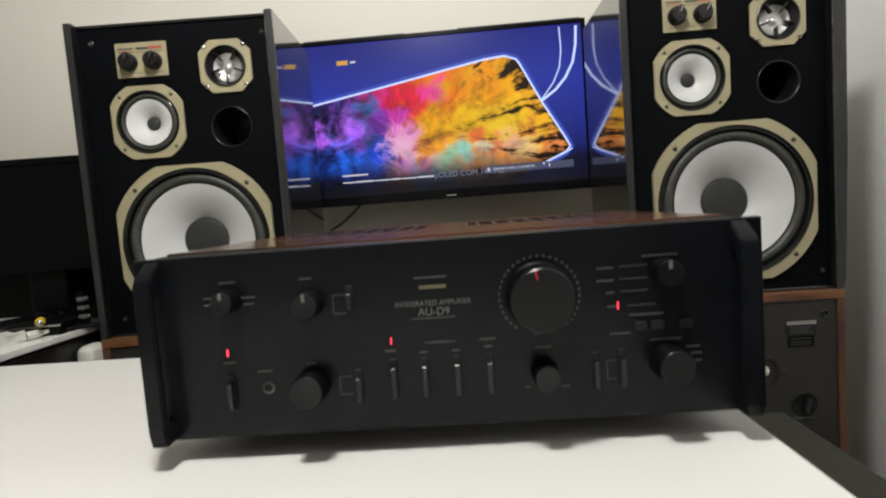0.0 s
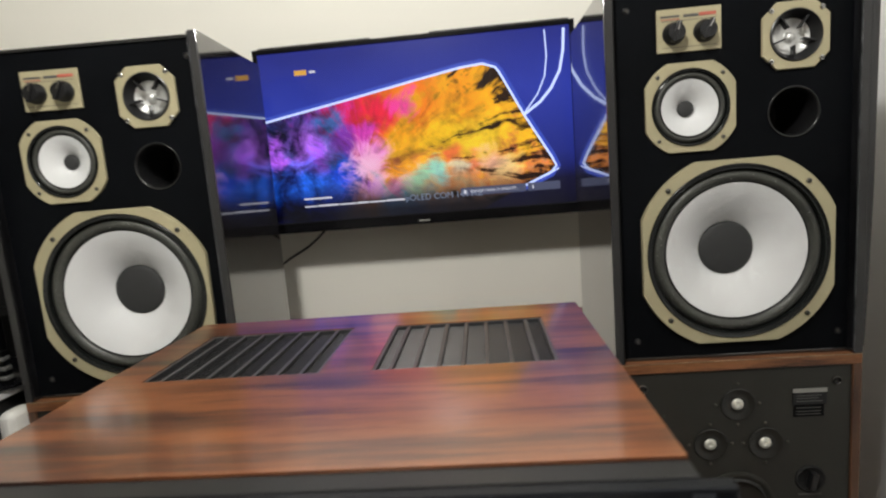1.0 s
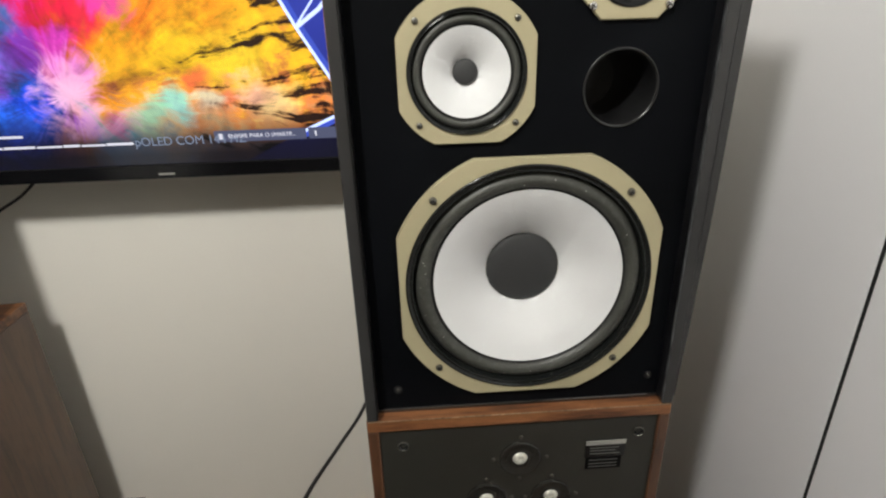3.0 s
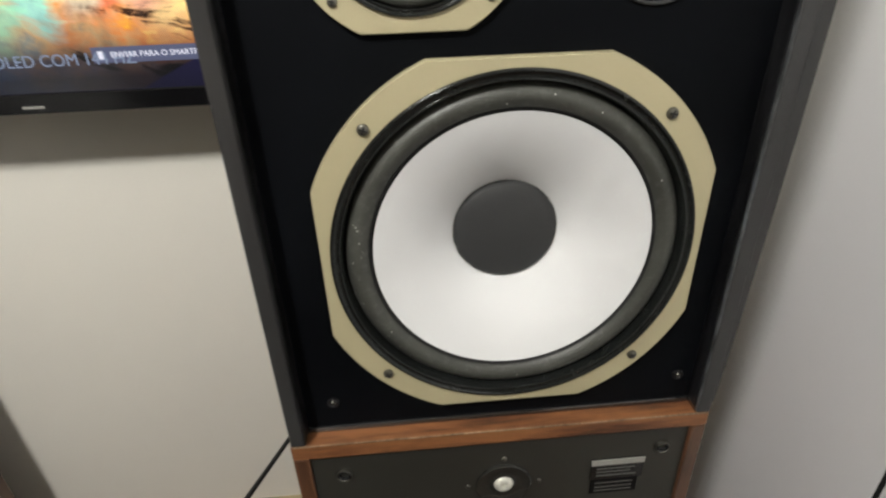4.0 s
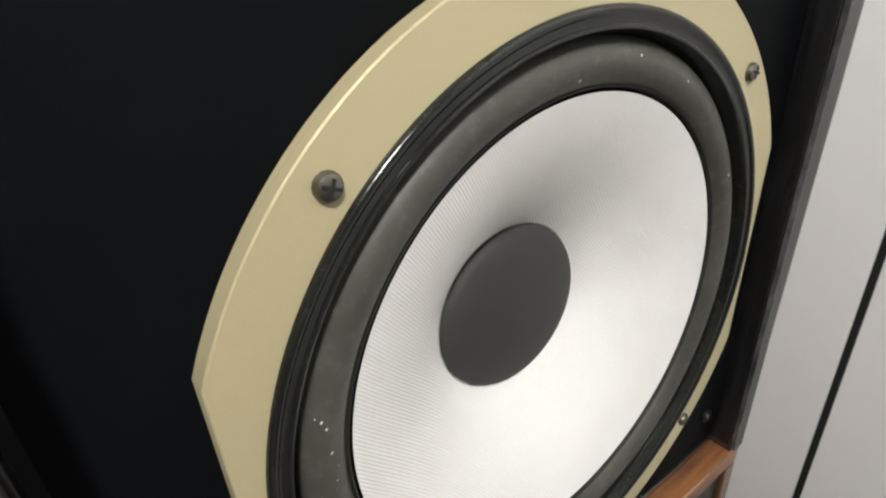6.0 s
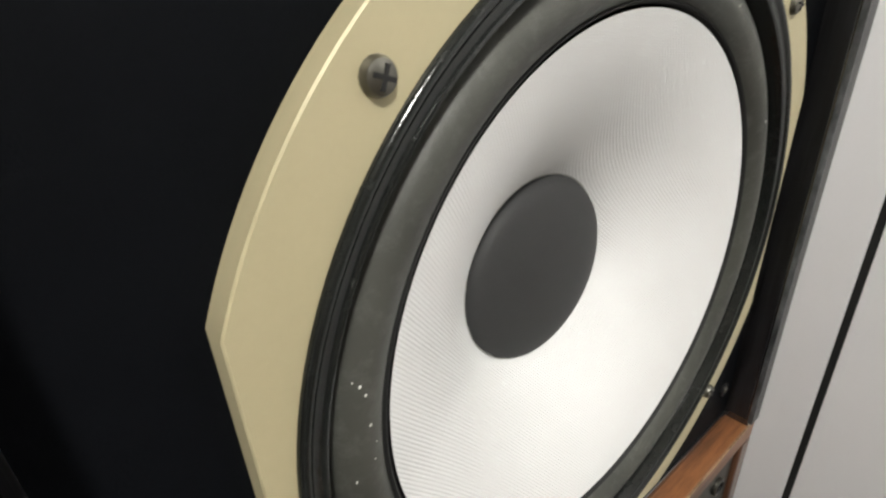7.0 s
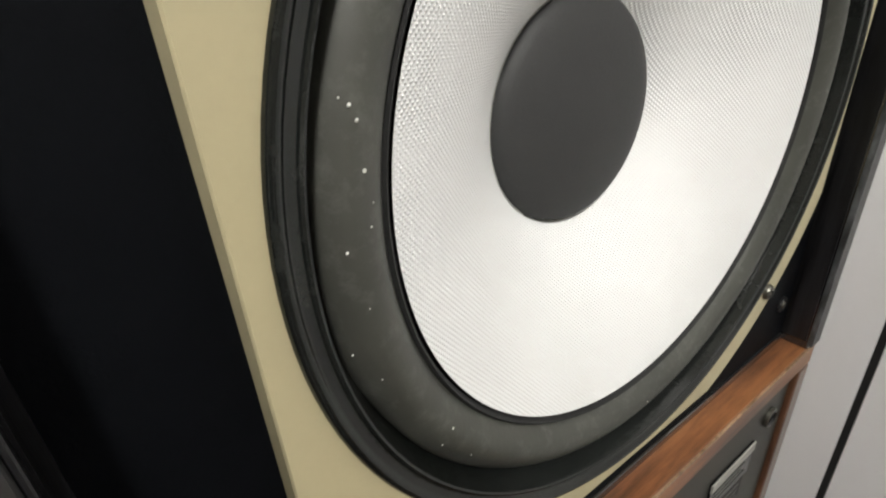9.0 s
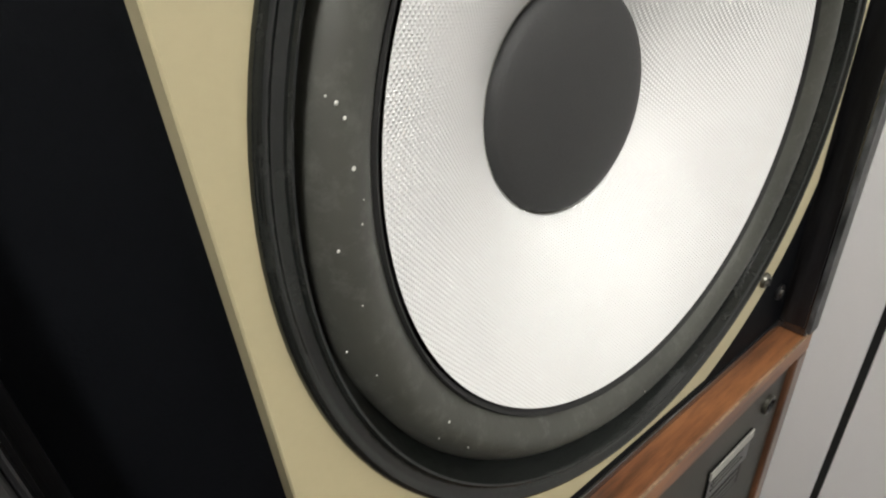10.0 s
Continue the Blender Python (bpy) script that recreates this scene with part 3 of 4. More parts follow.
def base_speaker(at, label):
    """Walnut speaker standing on the floor, dark grey front with three small domes."""
    cab = thing("base_loudspeaker", label, "loudspeaker", at, "pair of walnut base loudspeakers")
    W, H, T, F, BACK, TOP = 0.1935, 0.729, 0.0145, -0.0040, 0.385, 0.0170
    for name, b, m in (("side_panel", (-W, -W + T, F, BACK, 0, H - TOP), M_WALNUT), ("side_panel", (W - T, W, F, BACK, 0, H - TOP), M_WALNUT),
                       ("top_panel", (-W, W, F, BACK, H - TOP, H), M_WALNUTX), ("bottom_panel", (-W + T, W - T, F, BACK, 0, T), M_WALNUTX),
                       ("back_panel", (-W + T, W - T, BACK - 0.02, BACK - 0.004, T, H - T), M_WALNUT)):
        part(name, box(*b, 0.0018), m, cab)
    part("worn_edge", box(-W + 0.002, W - 0.002, F - 0.0004, F + 0.0009, H - 0.0010, H + 0.0003), M_WORNWOOD, cab, "pale rubbed front edge")
    i = W - T
    part("front_panel", box(-i, i, 0.0, 0.018, T, H - TOP - 0.0001), M_GREYPANEL, cab, "dark grey textured front panel")
    small = screw_mesh(0.0028, 0.002, M_SCREW, False)
    for dx in (-0.150, 0.156):
        part("grille_socket", lathe([(0.0068, 0.0), (0.0068, -0.002), (0.0055, -0.0028), (0.0042, -0.0018), (0.0036, 0.003), (0, 0.004)], 24), M_PORT, cab, "glossy black grille socket", at=pose(dx, -0.0003, 0.685))
        part("socket_rim", lathe([(0.0072, 0.0), (0.0072, -0.0022), (0.0066, -0.0026), (0.0062, -0.0021)], 24), M_SCREW, cab, "dull steel rim", at=pose(dx, -0.0003, 0.685))
    for n, (dx, dz) in enumerate(((0.0015, 0.6515), (-0.0427, 0.583), (0.0455, 0.582))):
        t = new("dome_tweeter")
        t.parent = cab
        t.matrix_basis = pose(dx, 0, dz)
        part("ring", lathe([(0.0275, 0.0), (0.0275, -0.0018), (0.0262, -0.0028), (0.0245, -0.0024), (0.0180, -0.0012), (0.0118, -0.0008), (0.0108, -0.0016), (0.0098, -0.0006)], 48), M_FLANGE, t, "dark grey flared flange", smooth=50)
        part("dome", lathe([(0.0098, -0.0006), (0.0088, -0.0026), (0.0062, -0.0038), (0.0040, -0.0040), (0.0030, -0.0034), (0, -0.0030)], 32), M_DOME, t, "bright metal dome", smooth=70)
        for k in range(4):
            part("screw", small, M_SCREW, t, at=pose(0.035 * math.cos(k * math.pi / 2), 0, 0.035 * math.sin(k * math.pi / 2)))
    mid = new("midrange")
    mid.parent = cab
    mid.matrix_basis = pose(0.001, 0, 0.470)
    part("ring", lathe([(0.062, 0.0), (0.062, -0.0025), (0.058, -0.0042), (0.053, -0.003), (0.050, -0.0012)], 64), M_GREYPANEL, mid, smooth=50)
    part("cone", lathe([(0.050, -0.0012), (0.046, -0.004), (0.042, -0.001), (0.03, -0.0005), (0.016, -0.0004)], 64), M_FLANGE, mid, "dark paper cone", smooth=60)
    part("dust_cap", lathe([(0.016, -0.0004), (0.013, -0.006), (0.006, -0.009), (0, -0.0095)], 32), M_MATTE, mid, smooth=60)
    for dx in (-0.113, 0.117):
        k = new("level_control")
        k.parent = cab
        k.matrix_basis = pose(dx, 0, 0.515)
        part("cup", lathe([(0.024, 0.0), (0.024, -0.002), (0.021, -0.0035), (0.018, -0.001), (0, -0.0006)], 40), M_MATTE, k, smooth=50)
        part("knob", box(-0.0055, 0.0055, -0.014, -0.001, -0.015, 0.015, 0.002), M_BLACK, k, "dark grip knob", at=pose(0, 0, 0, 0, 12, 0))
        part("lettering_bar", box(-0.018, 0.018, -0.0018, 0.0, -0.0285, -0.0262), M_DIMPRINT, k)
    for dx in (-0.128, 0.112):
        part("grille_socket", lathe([(0.014, 0.0), (0.014, -0.003), (0.009, -0.004), (0.007, -0.001), (0, 0.0)], 24), M_MATTE, cab, at=pose(dx, 0, 0.43))
    part("worn_label", box(0.0895, 0.1375, -0.0012, 0.0, 0.625, 0.6455, 0.0003, 1), M_DARK, cab, "worn black lower label")
    lab = part("label_plate", box(0.088, 0.141, -0.0016, 0.0, 0.646, 0.674, 0.0004, 1), M_PORT, cab, "black label with pale print")
    part("lettering_bar", box(0.088, 0.141, -0.0024, -0.0012, 0.667, 0.6738), M_PRINT, lab, "pale heading strip")
    for z in (0.640, 0.634, 0.629):
        part("lettering_bar", box(0.094, 0.132, -0.0017, -0.0008, z, z + 0.001), M_DIMPRINT, lab)
    for k, (w, z) in enumerate(((0.038, 0.661), (0.034, 0.6565), (0.040, 0.6515))):
        part("lettering_bar", box(0.094, 0.094 + w, -0.0022, -0.0012, z, z + 0.0012), M_DIMPRINT, lab)
    return cab


R_AT = (0.556, 1.0595)
L_AT = (-0.4614, 1.043)
right_base = base_speaker(pose(0.550, 1.0465, 0, 0, 0, 0), "walnut loudspeaker with dark grey front standing on the floor")
left_base = copy_thing(right_base, pose(L_AT[0] - 0.006, L_AT[1] - 0.0135, 0, 0, 0, 3.2))
right_speaker = floorstander(pose(R_AT[0], R_AT[1], 0.7295), "black three-way loudspeaker stacked on a walnut loudspeaker")
# thin wedge along the right side panel, widening towards the top
wedge = bmesh.new()
rows = [(z, w, [wedge.verts.new((0.1872 + dx, y, z)) for dx, y in ((0.0, -0.0165), (w, -0.0165), (w, 0.26), (0.0, 0.26))]) for z, w in ((0.012, 0.0012), (0.10, 0.0050), (0.26, 0.0090), (0.592, 0.0110))]
for (_, _, a), (_, _, b) in zip(rows, rows[1:]):
    for k in range(4):
        wedge.faces.new((a[k], a[(k + 1) % 4], b[(k + 1) % 4], b[k]))
wedge.faces.new(rows[0][2])
wedge.faces.new(rows[-1][2])
left_speaker = copy_thing(right_speaker, pose(L_AT[0], L_AT[1], 0.7295, 0, 0, 3.2))
part("side_wedge", wedge, M_EDGE, right_speaker, "thin charcoal wedge on the side panel, wider towards the top")


def roll_height(r):
    """How far the woofer's rolled surround stands proud at a radius."""
    return -0.0008 - 0.33 * 0.0176 * max(0.0, math.sin(math.pi * (0.1297 - r) / 0.0176)) ** 0.8


# flecks of pale dust caught on the surround and gasket
woofer = [ob for ob in right_speaker.children if ob.name.startswith("woofer")][0]
fleck = finish(lathe([(0.0, -0.00025), (0.00032, -0.00022), (0.00046, 0.0), (0.0003, 0.0002), (0.0, 0.00022)], 8), "dust_fleck", M_FLECK, 60)
for x, z, size in ((-0.119, 0.033, 1.3), (-0.118, 0.030, 1.1), (-0.1205, 0.0345, 0.7), (-0.124, 0.003, 1.0), (-0.1175, 0.007, 0.7), (-0.1255, -0.025, 0.8), (-0.120, -0.034, 0.6),
                   (0.006, -0.120, 0.9), (-0.116, 0.012, 0.5), (-0.121, -0.012, 0.5), (-0.104, -0.068, 0.6), (-0.094, -0.079, 0.6)):
    part("dust_fleck", fleck, M_FLECK, woofer, at=pose(x, roll_height(math.hypot(x, z)) - 0.0001, z, 20, 0, 30) @ Matrix.Scale(size, 4))
part("dust_fleck", fleck, M_FLECK, woofer, at=pose(-0.133, -0.0084, 0.035) @ Matrix.Scale(1.2, 4))


# ---------------------------------------------------------------- television
COOL = [(-0.300, 1.045, 0.07, (0.01, 0.12, 0.60)), (-0.175, 1.200, 0.045, (0.0, 0.14, 0.38)), (-0.150, 1.085, 0.055, (0.01, 0.10, 1.0)),
        (-0.290, 1.205, 0.060, (0.01, 0.01, 0.06)), (-0.245, 1.150, 0.060, (0.42, 0.13, 0.72)), (-0.205, 1.118, 0.045, (0.34, 0.09, 0.75)), (-0.300, 1.092, 0.035, (0.005, 0.005, 0.02)),
        (-0.140, 1.160, 0.045, (0.20, 0.03, 0.42)), (-0.240, 1.062, 0.070, (0.02, 0.20, 1.0)), (-0.312, 1.150, 0.045, (0.50, 0.12, 0.80)), (-0.20, 1.030, 0.04, (0.03, 0.12, 0.75))]
WARM = [(0.118, 1.213, 0.085, (1.0, 0.36, 0.01)), (0.045, 1.195, 0.060, (0.95, 0.18, 0.01)), (0.080, 1.145, 0.085, (1.0, 0.60, 0.015)), (0.165, 1.125, 0.080, (1.0, 0.66, 0.03)),
        (-0.055, 1.215, 0.055, (0.85, 0.01, 0.06)), (-0.005, 1.225, 0.040, (0.95, 0.05, 0.38)), (-0.095, 1.175, 0.035, (0.72, 0.05, 0.55)), (0.001, 1.100, 0.035, (1.0, 0.42, 0.02)), (0.095, 1.108, 0.028, (0.88, 0.13, 0.05)),
        (-0.040, 1.072, 0.042, (1.0, 0.36, 0.01)), (0.060, 1.072, 0.038, (0.25, 0.68, 0.60)), (0.145, 1.085, 0.034, (0.85, 0.20, 0.10)), (0.215, 1.069, 0.048, (0.95, 0.66, 0.28)),
        (-0.080, 1.120, 0.055, (0.92, 0.28, 0.78)), (-0.092, 1.099, 0.030, (1.0, 0.62, 0.92)),
        (0.020, 1.055, 0.040, (0.30, 0.62, 0.42)), (0.115, 1.078, 0.030, (0.75, 0.66, 0.45)), (0.19, 1.090, 0.04, (1.0, 0.52, 0.34)), (-0.03, 1.040, 0.030, (0.55, 0.10, 0.30)), (-0.09, 1.050, 0.035, (0.45, 0.10, 0.85))]


def screen_picture():
    """The picture on the screen: a burst of coloured powder, seen in the screen's own metres."""
    m, nt, b = nodes_of("screen_powder_burst")
    tc = nt.nodes.new("ShaderNodeTexCoord")
    sp = nt.nodes.new("ShaderNodeSeparateXYZ")
    nt.links.new(tc.outputs["Object"], sp.inputs[0])
    warp = calc(nt, "MULTIPLY_ADD", tex_noise(nt, tc.outputs["Object"], 12, 2), 0.06, -0.03)
    warp2 = calc(nt, "MULTIPLY_ADD", tex_noise(nt, tc.outputs["Object"], 15, 2), 0.06, -0.03)
    dx = calc(nt, "ADD", calc(nt, "SUBTRACT", sp.outputs["X"], -0.095), calc(nt, "MULTIPLY", warp, 0.5))
    dz = calc(nt, "ADD", calc(nt, "SUBTRACT", sp.outputs["Z"], 1.092), calc(nt, "MULTIPLY", warp2, 0.5))
    r = calc(nt, "SQRT", calc(nt, "ADD", calc(nt, "MULTIPLY", dx, dx), calc(nt, "MULTIPLY", dz, dz)))
    th = calc(nt, "ARCTAN2", dz, dx)
    cv = nt.nodes.new("ShaderNodeCombineXYZ")
    nt.links.new(calc(nt, "MULTIPLY", calc(nt, "COSINE", th), 6.0), cv.inputs[0])
    nt.links.new(calc(nt, "MULTIPLY", calc(nt, "SINE", th), 6.0), cv.inputs[1])
    nt.links.new(calc(nt, "MULTIPLY", r, 2.6), cv.inputs[2])
    streak = tex_noise(nt, cv.outputs[0], 2.0, 8, 0.64)
    puff = tex_noise(nt, tc.outputs["Object"], 26, 7, 0.64)
    fray = calc(nt, "ADD", calc(nt, "MULTIPLY_ADD", streak, 2.4, -1.2), calc(nt, "MULTIPLY_ADD", puff, 2.4, -1.2))
    # the powder's colour turns round the burst's middle: blue, teal, cream, yellow, orange, red, magenta, violet
    cloud = tex_noise(nt, tc.outputs["Object"], 13, 9, 0.62)
    nt.nodes[-1].inputs["Distortion"].default_value = 1.1
    turn = calc(nt, "ADD", calc(nt, "MULTIPLY_ADD", th, 1 / (2 * math.pi), 0.5), calc(nt, "ADD", calc(nt, "MULTIPLY_ADD", puff, 0.22, -0.11), calc(nt, "MULTIPLY_ADD", streak, 0.12, -0.06)))
    col = ramp(nt, turn, [(0.0, (0.02, 0.06, 0.50)), (0.12, (0.02, 0.07, 0.40)), (0.25, (0.75, 0.26, 0.05)), (0.36, (0.14, 0.45, 0.50)), (0.44, (0.80, 0.50, 0.22)),
                          (0.49, (0.90, 0.26, 0.06)), (0.53, (1.0, 0.52, 0.02)), (0.62, (1.0, 0.42, 0.01)), (0.67, (1.0, 0.22, 0.01)), (0.72, (0.90, 0.07, 0.02)),
                          (0.78, (0.80, 0.01, 0.07)), (0.83, (0.60, 0.03, 0.36)), (0.89, (0.22, 0.08, 0.55)), (0.95, (0.02, 0.14, 0.40)), (1.0, (0.06, 0.06, 0.50))])
    for x, z, rad, tint in COOL + WARM:
        ex, ez = calc(nt, "ADD", calc(nt, "SUBTRACT", sp.outputs["X"], x), warp), calc(nt, "ADD", calc(nt, "SUBTRACT", sp.outputs["Z"], z), warp2)
        d = calc(nt, "SQRT", calc(nt, "ADD", calc(nt, "MULTIPLY", ex, ex), calc(nt, "MULTIPLY", ez, ez)))
        cover = calc(nt, "ADD", calc(nt, "MULTIPLY_ADD", d, -1.6 / rad, 1.5), fray, clamp=True)
        col = mix(nt, calc(nt, "MULTIPLY", cover, 0.88), col, tint)
    body = calc(nt, "ADD", calc(nt, "MULTIPLY", streak, 0.22), calc(nt, "ADD", calc(nt, "MULTIPLY", cloud, 0.5), calc(nt, "MULTIPLY", puff, 0.28)))
    lum = ramp(nt, body, [(0.36, (0.30, 0.26, 0.30)), (0.45, (0.72, 0.68, 0.70)), (0.52, (1.0, 1.0, 1.0)), (0.62, (1.3, 1.35, 1.2))])
    col = mix(nt, 1.0, col, lum, "MULTIPLY")
    pale = ramp(nt, calc(nt, "ADD", cloud, calc(nt, "MULTIPLY_ADD", r, -2.6, 0.13)), [(0.46, (0, 0, 0)), (0.62, (0.7, 0.7, 0.7))])
    col = mix(nt, pale, col, (1.0, 0.50, 0.72))
    # the cool half is thinner powder over black
    cool = ramp(nt, calc(nt, "MULTIPLY_ADD", sp.outputs["X"], 4.0, 1.25), [(0.25, (1, 1, 1)), (0.75, (0, 0, 0))])
    thin = ramp(nt, calc(nt, "ADD", calc(nt, "MULTIPLY", cloud, 0.75), calc(nt, "MULTIPLY", puff, 0.25)), [(0.40, (0.10, 0.08, 0.18)), (0.52, (0.8, 0.75, 0.95)), (0.62, (1.5, 1.4, 1.7))])
    col = mix(nt, cool, col, mix(nt, 1.0, col, thin, "MULTIPLY"))
    # dark gaps between the jets at the outer edge only
    far = ramp(nt, calc(nt, "ADD", calc(nt, "MULTIPLY", r, 2.15), calc(nt, "ADD", calc(nt, "MULTIPLY_ADD", streak, -2.6, 1.3), calc(nt, "MULTIPLY_ADD", cloud, -1.2, 0.6))), [(0.70, (1, 1, 1)), (0.86, (0.03, 0.018, 0.012))])
    col = mix(nt, 1.0, col, far, "MULTIPLY")
    floor_dark = ramp(nt, calc(nt, "MULTIPLY_ADD", sp.outputs["Z"], 10.0, -9.95), [(0.0, (0.01, 0.01, 0.03)), (0.22, (0.06, 0.06, 0.12)), (0.75, (1, 1, 1))])
    col = mix(nt, 1.0, col, floor_dark, "MULTIPLY")
    nt.links.new(col, b.inputs["Emission Color"])
    b.inputs["Emission Strength"].default_value = SCREEN_POWER
    b.inputs["Base Color"].default_value = (0.01, 0.01, 0.012, 1)
    b.inputs["Roughness"].default_value = 0.2
    return m


def screen_background():
    m, nt, b = nodes_of("screen_blue")
    tc = nt.nodes.new("ShaderNodeTexCoord")
    sp = nt.nodes.new("ShaderNodeSeparateXYZ")
    nt.links.new(tc.outputs["Object"], sp.inputs[0])
    f = calc(nt, "MULTIPLY_ADD", sp.outputs["Z"], 2.6, -2.52)
    f = calc(nt, "ADD", f, calc(nt, "MULTIPLY_ADD", tex_noise(nt, tc.outputs["Object"], 4, 3), 0.3, -0.15))
    nt.links.new(ramp(nt, f, [(0.0, (0.002, 0.002, 0.012)), (0.14, (0.004, 0.004, 0.03)), (0.3, (0.014, 0.024, 0.24)), (0.7, (0.026, 0.046, 0.42)), (1.0, (0.014, 0.022, 0.25))]), b.inputs["Emission Color"])
    b.inputs["Emission Strength"].default_value = SCREEN_POWER
    b.inputs["Base Color"].default_value = (0.01, 0.01, 0.012, 1)
    b.inputs["Roughness"].default_value = 0.2
    return m


SCREEN_POWER = 1.0
M_SCREEN, M_BURST = screen_background(), screen_picture()
M_LINE = glow("screen_glow_line", (0.55, 0.65, 1.0), 1.4)
M_LINEHALO = glow("screen_glow_halo", (0.05, 0.09, 0.55), 1.0)
M_UI = glow("screen_panel_grey", (0.09, 0.10, 0.17), 0.9)
M_UITEXT = glow("screen_text_pale", (0.75, 0.75, 0.85), 0.9)
M_UIDIM = glow("screen_text_dim", (0.22, 0.27, 0.38), 0.8)
M_TAG = glow("screen_tag_orange", (0.85, 0.45, 0.08), 0.9)


def flat(points, y, bm=None):
    bm = bm or bmesh.new()
    bm.faces.new([bm.verts.new((x, y, z)) for x, z in points])
    return bm


def strip(points, width, y):
    """A flat ribbon along points in the screen's plane."""
    bm = bmesh.new()
    prev = None
    for i, (x, z) in enumerate(points):
        a, b = Vector(points[max(i - 1, 0)]), Vector(points[min(i + 1, len(points) - 1)])
        d = (b - a).normalized()
        n = Vector((-d.y, d.x)) * width / 2
        cur = (bm.verts.new((x + n.x, y, z + n.y)), bm.verts.new((x - n.x, y, z - n.y)))
        if prev:
            bm.faces.new((prev[0], prev[1], cur[1], cur[0]))
        prev = cur
    return bm


tv = thing("television", "black flat television on the wall showing a burst of coloured powder", "television", pose(0, 0, 0))
TX0, TX1, TZ0, TZ1, TY = -0.334, 0.380, 0.956, 1.372, 1.400
part("housing", box(TX0, TX1, TY + 0.004, TY + 0.03, TZ0 + 0.004, TZ1, 0.004), M_BLACK, tv)
part("rear_cover", box(TX0 + 0.12, TX1 - 0.12, TY + 0.03, TY + 0.055, TZ0 + 0.02, TZ1 - 0.10, 0.012), M_BLACK, tv)
for x0, x1 in ((TX0 + 0.01, -0.066), (0.066, TX1 - 0.01)):
    part("top_ridge", box(x0, x1, TY + 0.012, TY + 0.03, TZ1 - 0.002, TZ1 + 0.006, 0.002), M_BLACK, tv)
part("wall_bracket", box(-0.08, 0.13, TY + 0.055, WALL_Y - 0.002, 1.10, 1.26, 0.004), M_BLACK, tv)
B = 0.011
part("bezel_frame", plate([(TX0, TZ0), (TX1, TZ0), (TX1, TZ1), (TX0, TZ1)], [[(TX0 + B, TZ0 + 0.024), (TX1 - B, TZ0 + 0.024), (TX1 - B, TZ1 - B), (TX0 + B, TZ1 - B)]], TY + 0.006, TY, 0.0015), M_TVBEZEL, tv, "glossy black bezel", smooth=25)
part("badge", box(0.010, 0.036, TY - 0.0012, TY + 0.001, 0.962, 0.9655, 0.0004, 1), M_PRINT, tv, "small pale badge")
S0, S1, Z0, Z1 = TX0 + B, TX1 - B, TZ0 + 0.024, TZ1 - B
screen = part("screen", flat([(S0, Z0), (S1, Z0), (S1, Z1), (S0, Z1)], TY + 0.003), M_SCREEN, tv, "lit screen with a blue picture", smooth=0)
PHONE = [(S0 + 0.0006, 1.213), (-0.132, 1.246), (0.033, 1.276), (0.13, 1.293), (0.178, 1.297), (0.206, 1.287), (0.214, 1.276), (0.263, 1.18), (0.318, 1.085), (0.328, 1.064), (0.316, 1.050), (0.245, 1.020), (0.16, Z0 + 0.001), (S0 + 0.0006, Z0 + 0.001)]
part("picture_burst", flat(PHONE, TY + 0.0024), M_BURST, screen, "burst of coloured powder", smooth=0)
part("picture_halo", strip(PHONE[:12], 0.020, TY + 0.0027), M_LINEHALO, screen, smooth=0)
part("picture_line", strip(PHONE[:12], 0.0048, TY + 0.0018), M_LINE, screen, "glowing pale outline", smooth=0)
ARC = [(0.263, 1.18), (0.30, 1.205), (0.325, 1.232), (0.345, 1.268), (0.354, 1.31), (0.357, 1.355)]
part("picture_line", strip(ARC, 0.006, TY + 0.0018), M_LINE, screen, smooth=0)
part("picture_line", strip([(0.263, 1.182), (0.295, 1.222), (0.312, 1.258), (0.318, 1.30), (0.316, 1.355)], 0.003, TY + 0.0019), M_LINE, screen, smooth=0)
part("picture_line", strip([(0.245, 1.020), (0.31, 1.046), (0.333, 1.058)], 0.003, TY + 0.0016), M_LINE, screen, smooth=0)


def rect(x0, x1, z0, z1, y):
    return flat([(x0, z0), (x1, z0), (x1, z1), (x0, z1)], y)


part("caption_bar", rect(0.111, 0.258, 1.012, 1.030, TY + 0.0012), M_UI, screen, smooth=0)
part("caption_bar", rect(0.262, 0.334, 1.012, 1.030, TY + 0.0012), M_UI, screen, smooth=0)
part("lettering", lettering("ENVIAR PARA O SMARTP...", 0.0092, M_UITEXT), M_UITEXT, screen, at=pose(0.187, TY + 0.0006, 1.0208), smooth=0)
part("lettering_bar", rect(0.118, 0.124, 1.0165, 1.0255, TY + 0.0006), M_UITEXT, screen, smooth=0)
part("lettering_bar", rect(0.272, 0.275, 1.017, 1.025, TY + 0.0006), M_UITEXT, screen, smooth=0)
part("lettering_bar", rect(-0.252, -0.186, 1.0305, 1.0345, TY + 0.0006), M_UITEXT, screen, smooth=0)
for x0, x1, dz in ((-0.252, -0.222, 0.0), (-0.2205, -0.172, 0.0008), (-0.1695, -0.130, 0.0), (-0.128, -0.102, 0.0008), (-0.1, -0.062, 0.0), (-0.0605, -0.018, 0.001)):
    part("lettering_bar", rect(x0, x1, 1.0134, 1.0166 + dz, TY + 0.0006), M_UITEXT, screen, smooth=0)
part("lettering", lettering("pOLED COM 144 HZ", 0.0195, M_UIDIM), M_UIDIM, screen, at=pose(0.072, TY + 0.0014, 1.0165), smooth=0)
part("picture_tag", rect(-0.242, -0.214, 1.309, 1.320, TY + 0.0012), M_TAG, screen, smooth=0)
